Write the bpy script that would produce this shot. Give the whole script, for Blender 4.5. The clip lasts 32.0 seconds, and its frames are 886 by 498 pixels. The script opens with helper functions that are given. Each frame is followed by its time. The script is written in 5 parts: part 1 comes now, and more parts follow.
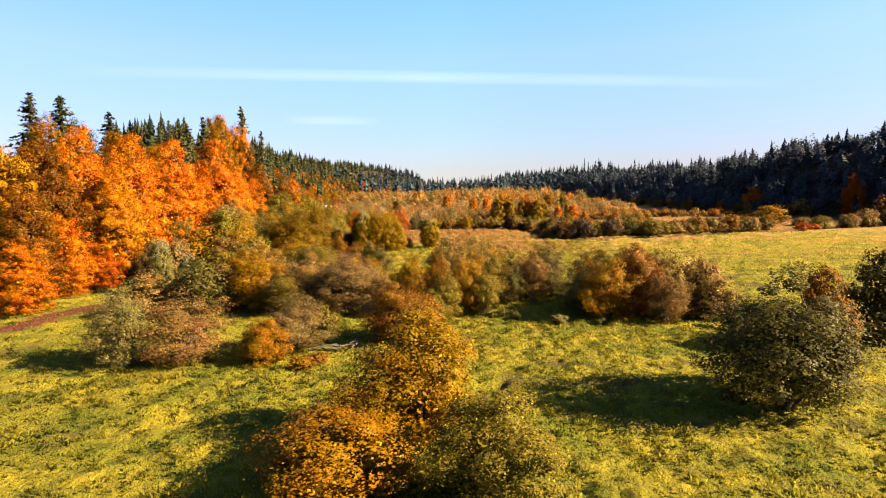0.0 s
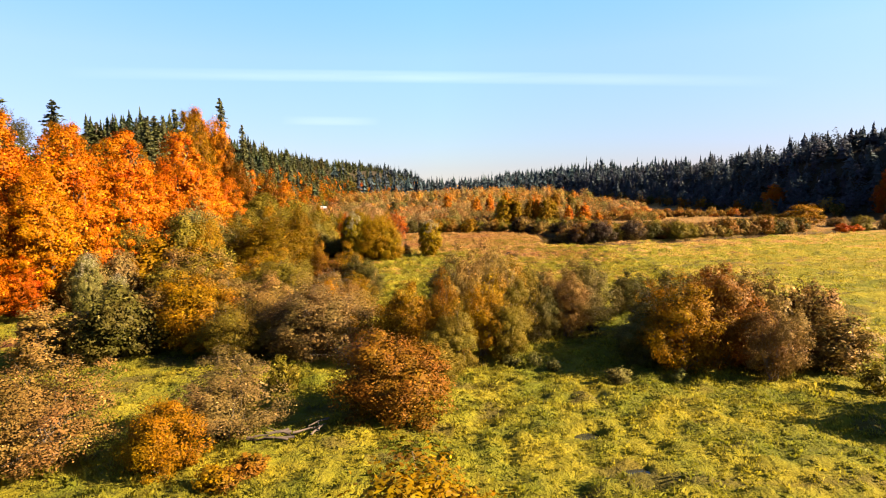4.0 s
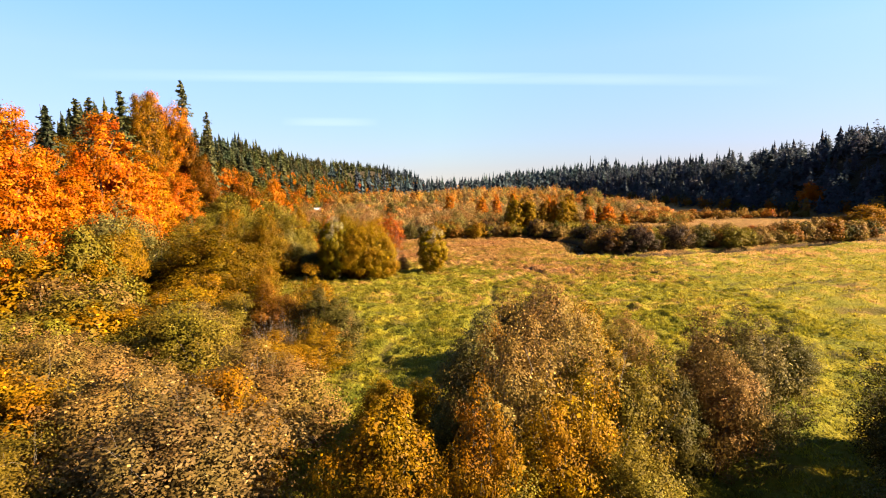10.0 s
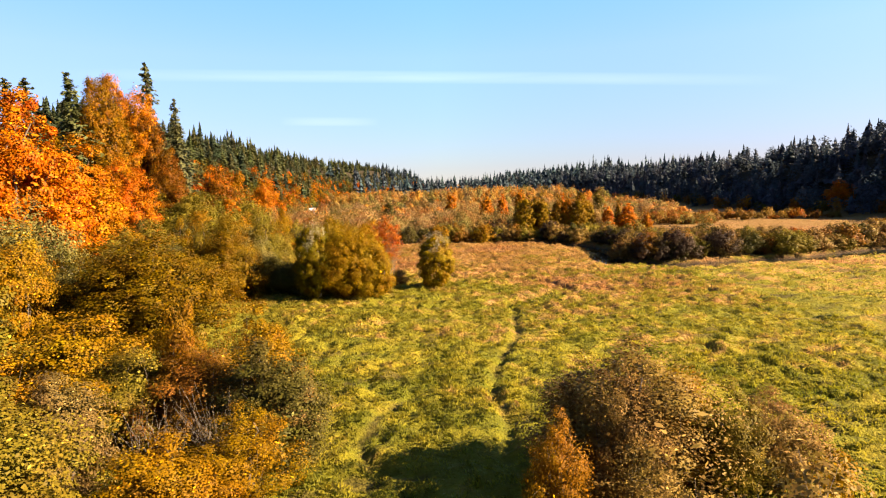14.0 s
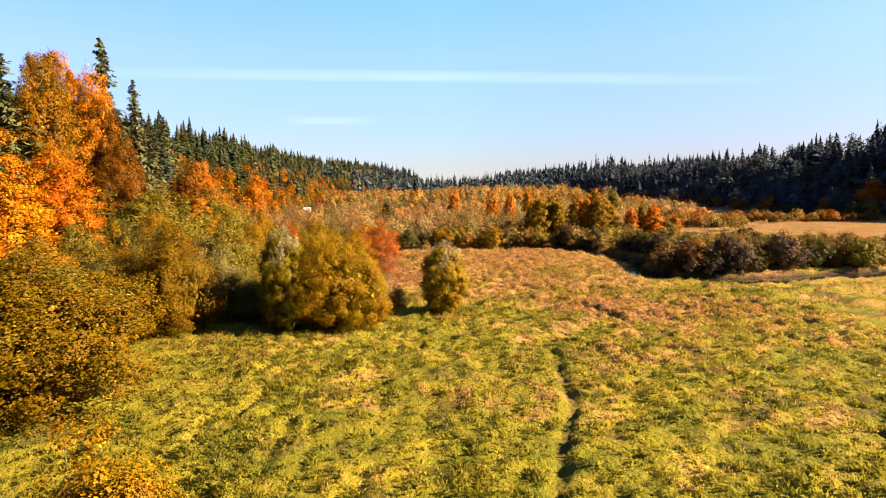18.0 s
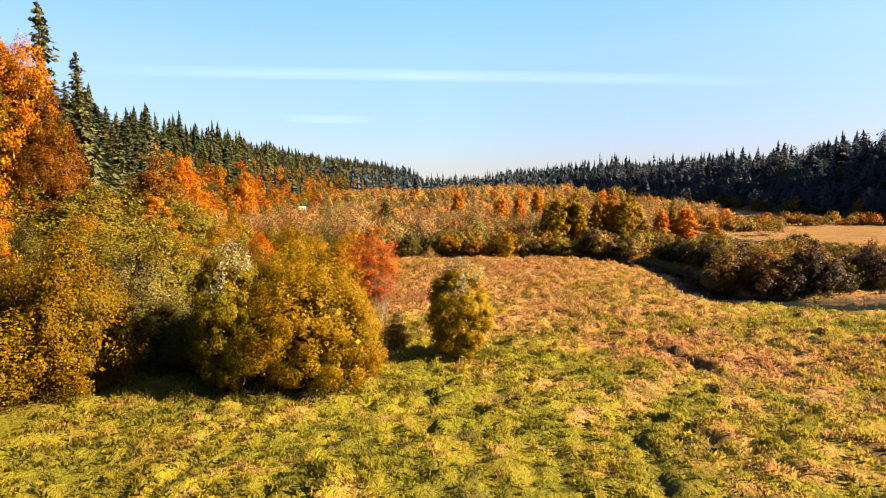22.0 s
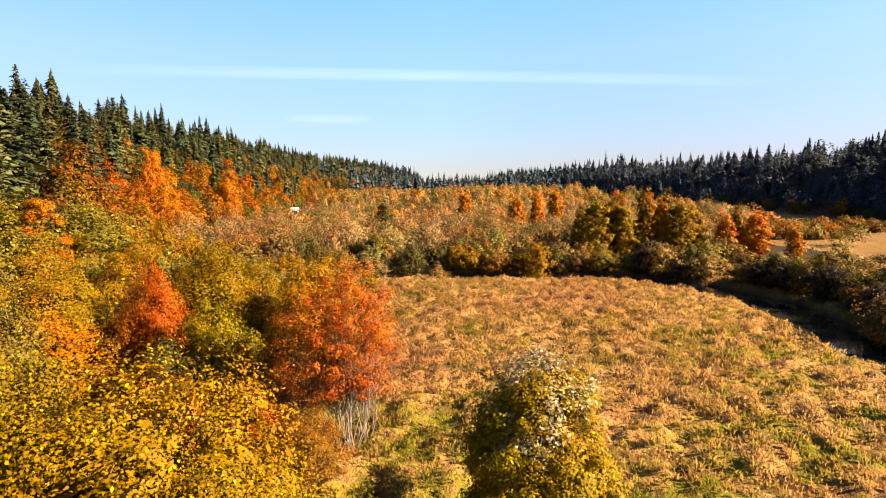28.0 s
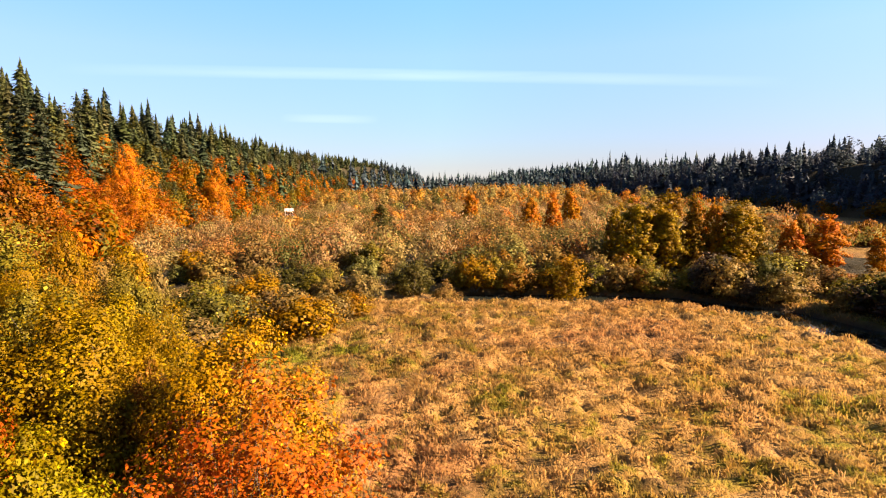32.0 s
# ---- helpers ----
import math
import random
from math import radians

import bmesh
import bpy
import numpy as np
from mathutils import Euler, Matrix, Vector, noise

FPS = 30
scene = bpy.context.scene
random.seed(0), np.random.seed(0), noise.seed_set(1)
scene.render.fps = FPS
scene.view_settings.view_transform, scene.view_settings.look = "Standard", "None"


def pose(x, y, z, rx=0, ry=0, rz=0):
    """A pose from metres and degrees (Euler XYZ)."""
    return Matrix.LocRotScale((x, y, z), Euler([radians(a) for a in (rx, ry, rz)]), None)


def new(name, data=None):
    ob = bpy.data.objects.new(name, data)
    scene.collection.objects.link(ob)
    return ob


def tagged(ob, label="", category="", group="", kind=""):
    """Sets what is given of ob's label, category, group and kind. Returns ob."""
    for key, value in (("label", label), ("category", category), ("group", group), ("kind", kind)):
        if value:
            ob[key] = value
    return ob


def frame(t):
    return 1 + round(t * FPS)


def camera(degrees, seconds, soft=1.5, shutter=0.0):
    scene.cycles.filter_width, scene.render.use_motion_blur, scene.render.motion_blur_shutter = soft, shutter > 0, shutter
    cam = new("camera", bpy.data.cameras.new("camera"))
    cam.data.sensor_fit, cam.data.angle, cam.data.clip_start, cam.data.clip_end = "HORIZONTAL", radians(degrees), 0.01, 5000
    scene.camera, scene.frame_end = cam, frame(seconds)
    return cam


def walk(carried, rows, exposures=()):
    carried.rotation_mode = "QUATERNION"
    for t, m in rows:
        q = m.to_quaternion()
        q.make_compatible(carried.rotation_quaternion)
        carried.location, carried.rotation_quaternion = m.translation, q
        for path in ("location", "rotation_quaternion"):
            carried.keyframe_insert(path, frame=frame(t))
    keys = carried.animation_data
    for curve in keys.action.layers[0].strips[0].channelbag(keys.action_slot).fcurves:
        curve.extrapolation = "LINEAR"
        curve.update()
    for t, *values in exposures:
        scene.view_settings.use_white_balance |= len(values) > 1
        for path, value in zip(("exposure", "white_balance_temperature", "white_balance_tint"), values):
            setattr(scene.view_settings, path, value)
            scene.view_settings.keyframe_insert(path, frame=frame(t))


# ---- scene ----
cam = camera(75.0, 32.0, soft=1.1)
PATH = [
    (0.0, pose(0.000, 0.000, 12.000, 84.069, 1.100, -0.079)),
    (1.0, pose(-0.080, 4.055, 12.000, 84.069, 1.200, -0.079)),
    (2.0, pose(-0.160, 8.010, 11.920, 84.069, 1.300, -0.158)),
    (3.0, pose(-0.320, 11.964, 11.920, 84.069, 1.400, -0.158)),
    (3.5, pose(-0.400, 13.991, 11.920, 84.069, 1.400, -0.158)),
    (5.5, pose(-0.720, 21.899, 11.840, 83.990, 1.500, -0.158)),
    (7.0, pose(-0.960, 27.881, 11.760, 84.069, 1.500, -0.158)),
    (9.0, pose(-1.280, 35.789, 11.600, 84.149, 1.600, -0.158)),
    (11.0, pose(-1.520, 43.799, 11.520, 84.069, 1.600, -0.237)),
    (13.0, pose(-1.920, 51.809, 11.360, 84.069, 1.700, -0.237)),
    (14.5, pose(-2.160, 57.790, 11.280, 84.069, 1.700, -0.237)),
    (16.5, pose(-2.640, 65.800, 11.280, 83.990, 1.600, -0.237)),
    (18.0, pose(-3.120, 71.579, 11.200, 83.990, 1.500, -0.316)),
    (20.0, pose(-3.680, 79.588, 11.120, 83.990, 1.300, -0.316)),
    (22.0, pose(-4.160, 87.395, 11.040, 83.910, 1.200, -0.316)),
    (24.0, pose(-4.720, 95.303, 10.960, 83.910, 1.200, -0.316)),
    (25.5, pose(-5.120, 101.184, 10.960, 83.910, 1.100, -0.316)),
    (27.5, pose(-5.600, 109.092, 10.960, 83.910, 1.100, -0.316)),
    (30.0, pose(-6.240, 119.028, 10.960, 83.910, 1.100, -0.316)),
    (32.0, pose(-6.800, 126.936, 10.960, 83.910, 1.100, -0.316)),
]
walk(cam, PATH)

# ---- light and sky ----
SUN_EL, SUN_AZ = radians(28.0), radians(-13.0)      # azimuth from +x towards +y
to_sun = Vector((math.cos(SUN_EL) * math.cos(SUN_AZ), math.cos(SUN_EL) * math.sin(SUN_AZ), math.sin(SUN_EL)))
sun = new("sun", bpy.data.lights.new("sun", "SUN"))
sun.data.energy, sun.data.angle, sun.data.color = 5.0, radians(0.55), (1.0, 0.755, 0.49)
scene.view_settings.exposure = 3.0
sun.rotation_euler = to_sun.to_track_quat("Z", "Y").to_euler()
sun.location = (60, -20, 80)

world = bpy.data.worlds.new("sky")
scene.world = world
world.use_nodes = True
wn, wl = world.node_tree.nodes, world.node_tree.links
wn.clear()
sky = wn.new("ShaderNodeTexSky")
sky.sky_type, sky.sun_disc = "NISHITA", False
sky.sun_elevation, sky.sun_rotation = SUN_EL, radians(90.0) - SUN_AZ
sky.air_density, sky.dust_density, sky.ozone_density = 0.95, 0.05, 1.0
back = wn.new("ShaderNodeBackground")
back.inputs["Strength"].default_value = 0.0240
wout = wn.new("ShaderNodeOutputWorld")
# thin streaks of high cloud across the valley's end
wco = wn.new("ShaderNodeTexCoord")
wsep = wn.new("ShaderNodeSeparateXYZ")
wl.new(wco.outputs["Generated"], wsep.inputs[0])


def wmath(op, a, b=None, clamp=False):
    n = wn.new("ShaderNodeMath")
    n.operation, n.use_clamp = op, clamp
    for i, v in enumerate((a, b)):
        if v is None:
            continue
        if isinstance(v, (int, float)):
            n.inputs[i].default_value = v
        else:
            wl.new(v, n.inputs[i])
    return n.outputs[0]


def streak(height, thick, tilt, x0, x1, amount):
    az = wmath("DIVIDE", wsep.outputs["X"], wsep.outputs["Y"])
    el = wmath("DIVIDE", wsep.outputs["Z"], wsep.outputs["Y"])
    off = wmath("DIVIDE", wmath("SUBTRACT", el, wmath("ADD", wmath("MULTIPLY", az, tilt), height)), thick)
    body = wmath("SUBTRACT", 1.0, wmath("MULTIPLY", off, off), True)
    mid, half = (x0 + x1) / 2, (x1 - x0) / 2
    ends = wmath("DIVIDE", wmath("SUBTRACT", az, mid), half)
    fade = wmath("SUBTRACT", 1.0, wmath("MULTIPLY", ends, ends), True)
    ahead = wmath("GREATER_THAN", wsep.outputs["Y"], 0.3)
    return wmath("MULTIPLY", wmath("MULTIPLY", wmath("MULTIPLY", body, fade), ahead), amount)


wnoise = wn.new("ShaderNodeTexNoise")
wnoise.inputs["Scale"].default_value, wnoise.inputs["Detail"].default_value = 9.0, 5.0
wmap = wn.new("ShaderNodeMapping")
wmap.inputs["Scale"].default_value = (0.6, 0.6, 9.0)
wl.new(wco.outputs["Generated"], wmap.inputs["Vector"])
wl.new(wmap.outputs[0], wnoise.inputs["Vector"])
cloud = wmath("ADD", streak(0.188, 0.011, -0.036, -0.64, 0.60, 0.14), streak(0.113, 0.008, -0.036, -0.27, -0.10, 0.13))
cloud = wmath("MULTIPLY", cloud, wmath("ADD", wnoise.outputs["Fac"], 0.25), True)
wmix = wn.new("ShaderNodeMix")
wmix.data_type = "RGBA"
wl.new(cloud, wmix.inputs["Factor"])
wtint = wn.new("ShaderNodeMix")
wtint.data_type, wtint.blend_type = "RGBA", "MULTIPLY"
wtint.inputs["Factor"].default_value = 1.0
wtint.inputs["B"].default_value = (0.90, 1.02, 1.12, 1)
wl.new(sky.outputs[0], wtint.inputs["A"])
# pale, even blue down to a milky horizon
wheight = wn.new("ShaderNodeValToRGB")
HEIGHTS = ((0.0, (0.62, 0.55, 0.72)), (0.07, (0.70, 0.61, 0.73)), (0.26, (0.98, 0.93, 0.92)), (0.43, (1.24, 1.22, 1.10)), (0.62, (1.20, 1.46, 1.28)), (1.0, (1.0, 1.05, 1.05)))
while len(wheight.color_ramp.elements) < len(HEIGHTS):
    wheight.color_ramp.elements.new(0.5)
for element, (at, tone) in zip(wheight.color_ramp.elements, HEIGHTS):
    element.position = at
for element, (at, tone) in zip(wheight.color_ramp.elements, HEIGHTS):
    element.color = (*tone, 1)
wl.new(wmath("MULTIPLY", wsep.outputs["Z"], 2.0), wheight.inputs[0])
weven = wn.new("ShaderNodeMix")
weven.data_type, weven.blend_type = "RGBA", "MULTIPLY"
weven.inputs["Factor"].default_value = 1.0
wl.new(wtint.outputs["Result"], weven.inputs["A"])
wl.new(wheight.outputs[0], weven.inputs["B"])
wacross = wn.new("ShaderNodeValToRGB")
ACROSS = ((0.0, (0.84, 0.78, 1.0)), (0.2, (0.84, 0.78, 1.0)), (0.5, (1.0, 1.0, 1.0)), (0.8, (0.95, 0.88, 1.0)), (1.0, (0.95, 0.88, 1.0)))
while len(wacross.color_ramp.elements) < len(ACROSS):
    wacross.color_ramp.elements.new(0.5)
for element, (at, tone) in zip(wacross.color_ramp.elements, ACROSS):
    element.position = at
for element, (at, tone) in zip(wacross.color_ramp.elements, ACROSS):
    element.color = (*tone, 1)
wl.new(wmath("ADD", wmath("MULTIPLY", wsep.outputs["X"], 0.5), 0.5), wacross.inputs[0])
wside = wn.new("ShaderNodeMix")
wside.data_type, wside.blend_type = "RGBA", "MULTIPLY"
wside.inputs["Factor"].default_value = 1.0
wl.new(weven.outputs["Result"], wside.inputs["A"])
wl.new(wacross.outputs[0], wside.inputs["B"])
wl.new(wside.outputs["Result"], wmix.inputs["A"])
wmix.inputs["B"].default_value = (10.2, 10.4, 10.6, 1)
wl.new(wmix.outputs["Result"], back.inputs["Color"])
wl.new(back.outputs[0], wout.inputs[0])

# ---- materials ----


def material(name):
    m = bpy.data.materials.new(name)
    m.use_nodes = True
    n, l = m.node_tree.nodes, m.node_tree.links
    return m, n, l, n["Principled BSDF"]


def noise_node(n, l, scale, detail=3.0, coord="Object", rough=0.55):
    t = n.new("ShaderNodeTexNoise")
    t.inputs["Scale"].default_value, t.inputs["Detail"].default_value, t.inputs["Roughness"].default_value = scale, detail, rough
    if coord == "Position":
        l.new(n.new("ShaderNodeNewGeometry").outputs["Position"], t.inputs["Vector"])
    else:
        l.new(n.new("ShaderNodeTexCoord").outputs[coord], t.inputs["Vector"])
    return t.outputs["Fac"]


def mix(n, l, fac, a, b, mode="MIX"):
    x = n.new("ShaderNodeMix")
    x.data_type, x.blend_type = "RGBA", mode
    for key, v in (("Factor", fac), ("A", a), ("B", b)):
        if isinstance(v, (int, float)):
            x.inputs[key].default_value = v
        elif isinstance(v, tuple):
            x.inputs[key].default_value = (*v, 1)
        else:
            l.new(v, x.inputs[key])
    return x.outputs["Result"]


def ramp(n, l, fac, lo, hi):
    r = n.new("ShaderNodeMapRange")
    r.inputs["From Min"].default_value, r.inputs["From Max"].default_value = lo, hi
    l.new(fac, r.inputs["Value"])
    return r.outputs[0]


TONE = 0.437


def leaf_material(name, source, gloss=0.6, through_share=0.10, spread=0.26, glint=0.0, fade=0.45):
    """Foliage: the tree's own colour, with clump and leaf variation and light coming through the blade."""
    m, n, l, p = material(name)
    if source == "object":
        base = n.new("ShaderNodeObjectInfo").outputs["Color"]
    else:
        a = n.new("ShaderNodeAttribute")
        a.attribute_name = "tint"
        base = a.outputs["Color"]
    geo = n.new("ShaderNodeNewGeometry")
    clump = noise_node(n, l, 0.55, 2.0, "Position")
    hue = n.new("ShaderNodeHueSaturation")
    l.new(base, hue.inputs["Color"])
    hue.inputs["Saturation"].default_value = 1.08
    l.new(ramp_to(n, l, clump, 0.3, 0.7, 0.480, 0.514), hue.inputs["Hue"])
    l.new(ramp_to(n, l, geo.outputs["Random Per Island"], 0.0, 1.0, TONE * (1.0 - spread), TONE * (1.0 + spread)), hue.inputs["Value"])
    worn = mix(n, l, ramp_to(n, l, noise_node(n, l, 1.7, 3.0, "Position"), 0.52, 0.8, 0.0, fade), hue.outputs[0], (0.065, 0.038, 0.015))
    if glint:
        # a few leaves coloured brighter, for painted glints and pale undersides
        worn = mix(n, l, ramp_to(n, l, geo.outputs["Random Per Island"], 1.0 - glint, 1.0 - glint * 0.9, 0.0, 0.7), worn, mix(n, l, 1.0, worn, (2.6, 2.6, 3.4), "MULTIPLY"))
    l.new(worn, p.inputs["Base Color"])
    p.inputs["Roughness"].default_value = gloss
    p.inputs["Specular IOR Level"].default_value = 0.06
    tr = n.new("ShaderNodeBsdfTranslucent")
    l.new(worn, tr.inputs["Color"])
    sh = n.new("ShaderNodeMixShader")
    sh.inputs[0].default_value = through_share
    l.new(p.outputs[0], sh.inputs[1])
    l.new(tr.outputs[0], sh.inputs[2])
    l.new(sh.outputs[0], n["Material Output"].inputs["Surface"])
    return m


def ramp_to(n, l, fac, lo, hi, a, b):
    r = n.new("ShaderNodeMapRange")
    for key, v in (("From Min", lo), ("From Max", hi), ("To Min", a), ("To Max", b)):
        r.inputs[key].default_value = v
    l.new(fac, r.inputs["Value"])
    return r.outputs[0]


def bark_material(name, dark, light):
    m, n, l, p = material(name)
    c = mix(n, l, ramp(n, l, noise_node(n, l, 3.0, 5.0), 0.35, 0.65), dark, light)
    l.new(c, p.inputs["Base Color"])
    p.inputs["Roughness"].default_value = 0.9
    b = n.new("ShaderNodeBump")
    b.inputs["Strength"].default_value = 0.5
    l.new(noise_node(n, l, 22.0, 4.0), b.inputs["Height"])
    l.new(b.outputs[0], p.inputs["Normal"])
    return m


def meadow_colour(n, l):
    """Green grass in the near meadow, straw-coloured and reddish grass towards the creek."""
    pos = n.new("ShaderNodeNewGeometry").outputs["Position"]
    sep = n.new("ShaderNodeSeparateXYZ")
    l.new(pos, sep.inputs[0])
    big = noise_node(n, l, 0.045, 4.0, "Position", 0.6)
    mid = noise_node(n, l, 0.28, 4.0, "Position", 0.6)
    fine = noise_node(n, l, 1.6, 3.0, "Position")
    green = mix(n, l, ramp(n, l, mid, 0.38, 0.64), (0.270, 0.255, 0.014), (0.480, 0.385, 0.020))
    green = mix(n, l, ramp(n, l, big, 0.5, 0.68), green, (0.42, 0.310, 0.020))
    lush = mix(n, l, ramp(n, l, mid, 0.38, 0.66), (0.205, 0.222, 0.012), (0.50, 0.405, 0.022))
    green = mix(n, l, ramp(n, l, sep.outputs["Y"], 76.0, 112.0), lush, green)
    straw = mix(n, l, ramp(n, l, mid, 0.35, 0.65), (0.490, 0.258, 0.046), (0.700, 0.392, 0.130))
    straw = mix(n, l, ramp(n, l, big, 0.52, 0.66), straw, (0.580, 0.270, 0.095))
    add = n.new("ShaderNodeMath")
    add.operation = "MULTIPLY_ADD"
    l.new(ramp_to(n, l, big, 0.3, 0.7, -1.0, 1.0), add.inputs[0])
    add.inputs[1].default_value = 26.0
    across = n.new("ShaderNodeMath")
    across.operation = "MULTIPLY_ADD"
    left = n.new("ShaderNodeMath")
    left.operation = "MINIMUM"
    l.new(sep.outputs["X"], left.inputs[0])
    left.inputs[1].default_value = 6.0
    l.new(left.outputs[0], across.inputs[0])
    across.inputs[1].default_value = 0.9
    right = n.new("ShaderNodeMath")
    right.operation = "MULTIPLY_ADD"
    l.new(ramp_to(n, l, sep.outputs["X"], 12.0, 60.0, 0.0, 1.0), right.inputs[0])
    right.inputs[1].default_value = -22.0
    l.new(sep.outputs["Y"], right.inputs[2])
    l.new(right.outputs[0], across.inputs[2])
    l.new(across.outputs[0], add.inputs[2])
    add2 = n.new("ShaderNodeMath")
    add2.operation = "MULTIPLY_ADD"
    l.new(ramp_to(n, l, mid, 0.3, 0.7, -1.0, 1.0), add2.inputs[0])
    add2.inputs[1].default_value = 34.0
    l.new(add.outputs[0], add2.inputs[2])
    tus = noise_node(n, l, 0.95, 3.0, "Position", 0.6)
    add3 = n.new("ShaderNodeMath")
    add3.operation = "MULTIPLY_ADD"
    l.new(ramp_to(n, l, tus, 0.32, 0.68, -1.0, 1.0), add3.inputs[0])
    add3.inputs[1].default_value = 30.0
    l.new(add2.outputs[0], add3.inputs[2])
    c = mix(n, l, ramp(n, l, add3.outputs[0], 111.0, 157.0), green, straw)
    # small shadows among the tussocks, mixed into the colour as dark specks
    c = mix(n, l, ramp_to(n, l, fine, 0.44, 0.70, 0.0, 0.34), c, (0.135, 0.105, 0.018))
    return mix(n, l, 1.0, c, (TONE, TONE, TONE), "MULTIPLY"), fine


def ground_material():
    m, n, l, p = material("meadow_ground")
    c, fine = meadow_colour(n, l)
    a = n.new("ShaderNodeAttribute")
    a.attribute_name = "cover"
    sp = n.new("ShaderNodeSeparateColor")
    l.new(a.outputs["Color"], sp.inputs[0])
    c = mix(n, l, 1.0, c, (0.8, 0.8, 0.8), "MULTIPLY")
    c = mix(n, l, sp.outputs[0], c, mix(n, l, fine, (0.018, 0.011, 0.007), (0.047, 0.027, 0.013)))
    c = mix(n, l, sp.outputs[1], c, mix(n, l, fine, (0.054, 0.016, 0.007), (0.090, 0.032, 0.015)))
    c = mix(n, l, sp.outputs[2], c, mix(n, l, fine, (0.011, 0.010, 0.005), (0.032, 0.023, 0.011)))
    l.new(c, p.inputs["Base Color"])
    p.inputs["Roughness"].default_value = 0.95
    p.inputs["Specular IOR Level"].default_value = 0.1
    b = n.new("ShaderNodeBump")
    b.inputs["Strength"].default_value, b.inputs["Distance"].default_value = 1.0, 0.5
    l.new(noise_node(n, l, 3.2, 5.0, "Position", 0.65), b.inputs["Height"])
    l.new(b.outputs[0], p.inputs["Normal"])
    return m


def grass_material():
    m, n, l, p = material("grass_blades")
    c, fine = meadow_colour(n, l)
    hue = n.new("ShaderNodeHueSaturation")
    l.new(c, hue.inputs["Color"])
    geo = n.new("ShaderNodeNewGeometry")
    l.new(ramp_to(n, l, geo.outputs["Random Per Island"], 0, 1, 1.25, 1.8), hue.inputs["Value"])
    l.new(hue.outputs[0], p.inputs["Base Color"])
    p.inputs["Roughness"].default_value = 0.7
    p.inputs["Specular IOR Level"].default_value = 0.2
    tr = n.new("ShaderNodeBsdfTranslucent")
    l.new(hue.outputs[0], tr.inputs["Color"])
    sh = n.new("ShaderNodeMixShader")
    sh.inputs[0].default_value = 0.5
    l.new(p.outputs[0], sh.inputs[1])
    l.new(tr.outputs[0], sh.inputs[2])
    l.new(sh.outputs[0], n["Material Output"].inputs["Surface"])
    return m


def water_material():
    m, n, l, p = material("creek_water")
    p.inputs["Base Color"].default_value = (0.012, 0.014, 0.012, 1)
    p.inputs["Roughness"].default_value = 0.06
    b = n.new("ShaderNodeBump")
    b.inputs["Strength"].default_value, b.inputs["Distance"].default_value = 0.12, 0.03
    l.new(noise_node(n, l, 1.8, 3.0, "Position"), b.inputs["Height"])
    l.new(b.outputs[0], p.inputs["Normal"])
    return m


def paint_material(name, colour, rough=0.6):
    m, n, l, p = material(name)
    c = mix(n, l, ramp(n, l, noise_node(n, l, 1.2, 5.0), 0.3, 0.8), colour, tuple(v * 0.75 for v in colour))
    l.new(c, p.inputs["Base Color"])
    p.inputs["Roughness"].default_value = rough
    return m


LEAF = leaf_material("leaf_foliage", "object", 0.55, 0.28, 0.28, glint=0.035)
NEEDLE = leaf_material("fir_needles", "object", 0.55, 0.15, 0.3, fade=0.2)
FAR_LEAF = leaf_material("far_foliage", "tint", 0.6, 0.42, 0.12)
FAR_NEEDLE = leaf_material("far_needles", "tint", 0.6, 0.2, 0.2, fade=0.2)
BARK = bark_material("grey_brown_bark", (0.032, 0.023, 0.016), (0.095, 0.072, 0.050))
PALE_BARK = bark_material("pale_grey_bark", (0.070, 0.054, 0.041), (0.150, 0.122, 0.092))
FIR_BARK = bark_material("fir_bark", (0.023, 0.016, 0.012), (0.063, 0.045, 0.032))
GROUND, GRASS, WATER = ground_material(), grass_material(), water_material()

# foliage colours and how they read in a label
TINTS = {
    "OLIVE": ((0.211, 0.165, 0.027), "olive-green"), "OLIVEP": ((0.190, 0.160, 0.048), "grey-olive"),
    "DKOLIVE": ((0.100, 0.088, 0.020), "dark olive-green"), "GOLD": ((0.325, 0.198, 0.013), "golden-yellow"),
    "GOLDG": ((0.235, 0.170, 0.014), "yellow-green"), "AMBER": ((0.336, 0.189, 0.026), "amber-brown"),
    "RUST": ((0.275, 0.130, 0.028), "rust-brown"), "BROWN": ((0.297, 0.190, 0.058), "faded brown"),
    "PALE": ((0.236, 0.163, 0.057), "pale straw-coloured"), "PINK": ((0.230, 0.138, 0.044), "pinkish-brown"),
    "BRONZE": ((0.200, 0.125, 0.010), "bronze-gold"), "SAGE": ((0.225, 0.205, 0.060), "sage-green"), "RED": ((0.44, 0.108, 0.018), "brick-red"),
    "REDOR": ((0.50, 0.135, 0.028), "red-orange"), "YELLOW": ((0.393, 0.213, 0.009), "bright yellow"),
    "ORANGE": ((0.638, 0.189, 0.011), "bright orange"), "ORANGEB": ((0.572, 0.209, 0.011), "orange-yellow"),
    "YELLOWM": ((0.56, 0.27, 0.010), "yellow-orange"), "BROWNM": ((0.185, 0.080, 0.014), "russet-brown"),
    "RUSTM": ((0.36, 0.122, 0.022), "russet-red"),
    "AMBERM": ((0.29, 0.145, 0.013), "amber"), "FIR": ((0.060, 0.076, 0.040), "dark green"),
    # the dark purplish-brown has the creek thicket's own shadow put into it
    "SALMON": ((0.48, 0.145, 0.038), "salmon-orange"), "YELLOWG": ((0.310, 0.222, 0.020), "yellow-green"), "BANKSHADE": ((0.075, 0.050, 0.030), "shade-darkened purplish-brown"), "FIRL": ((0.105, 0.112, 0.042), "mossy green"),
}

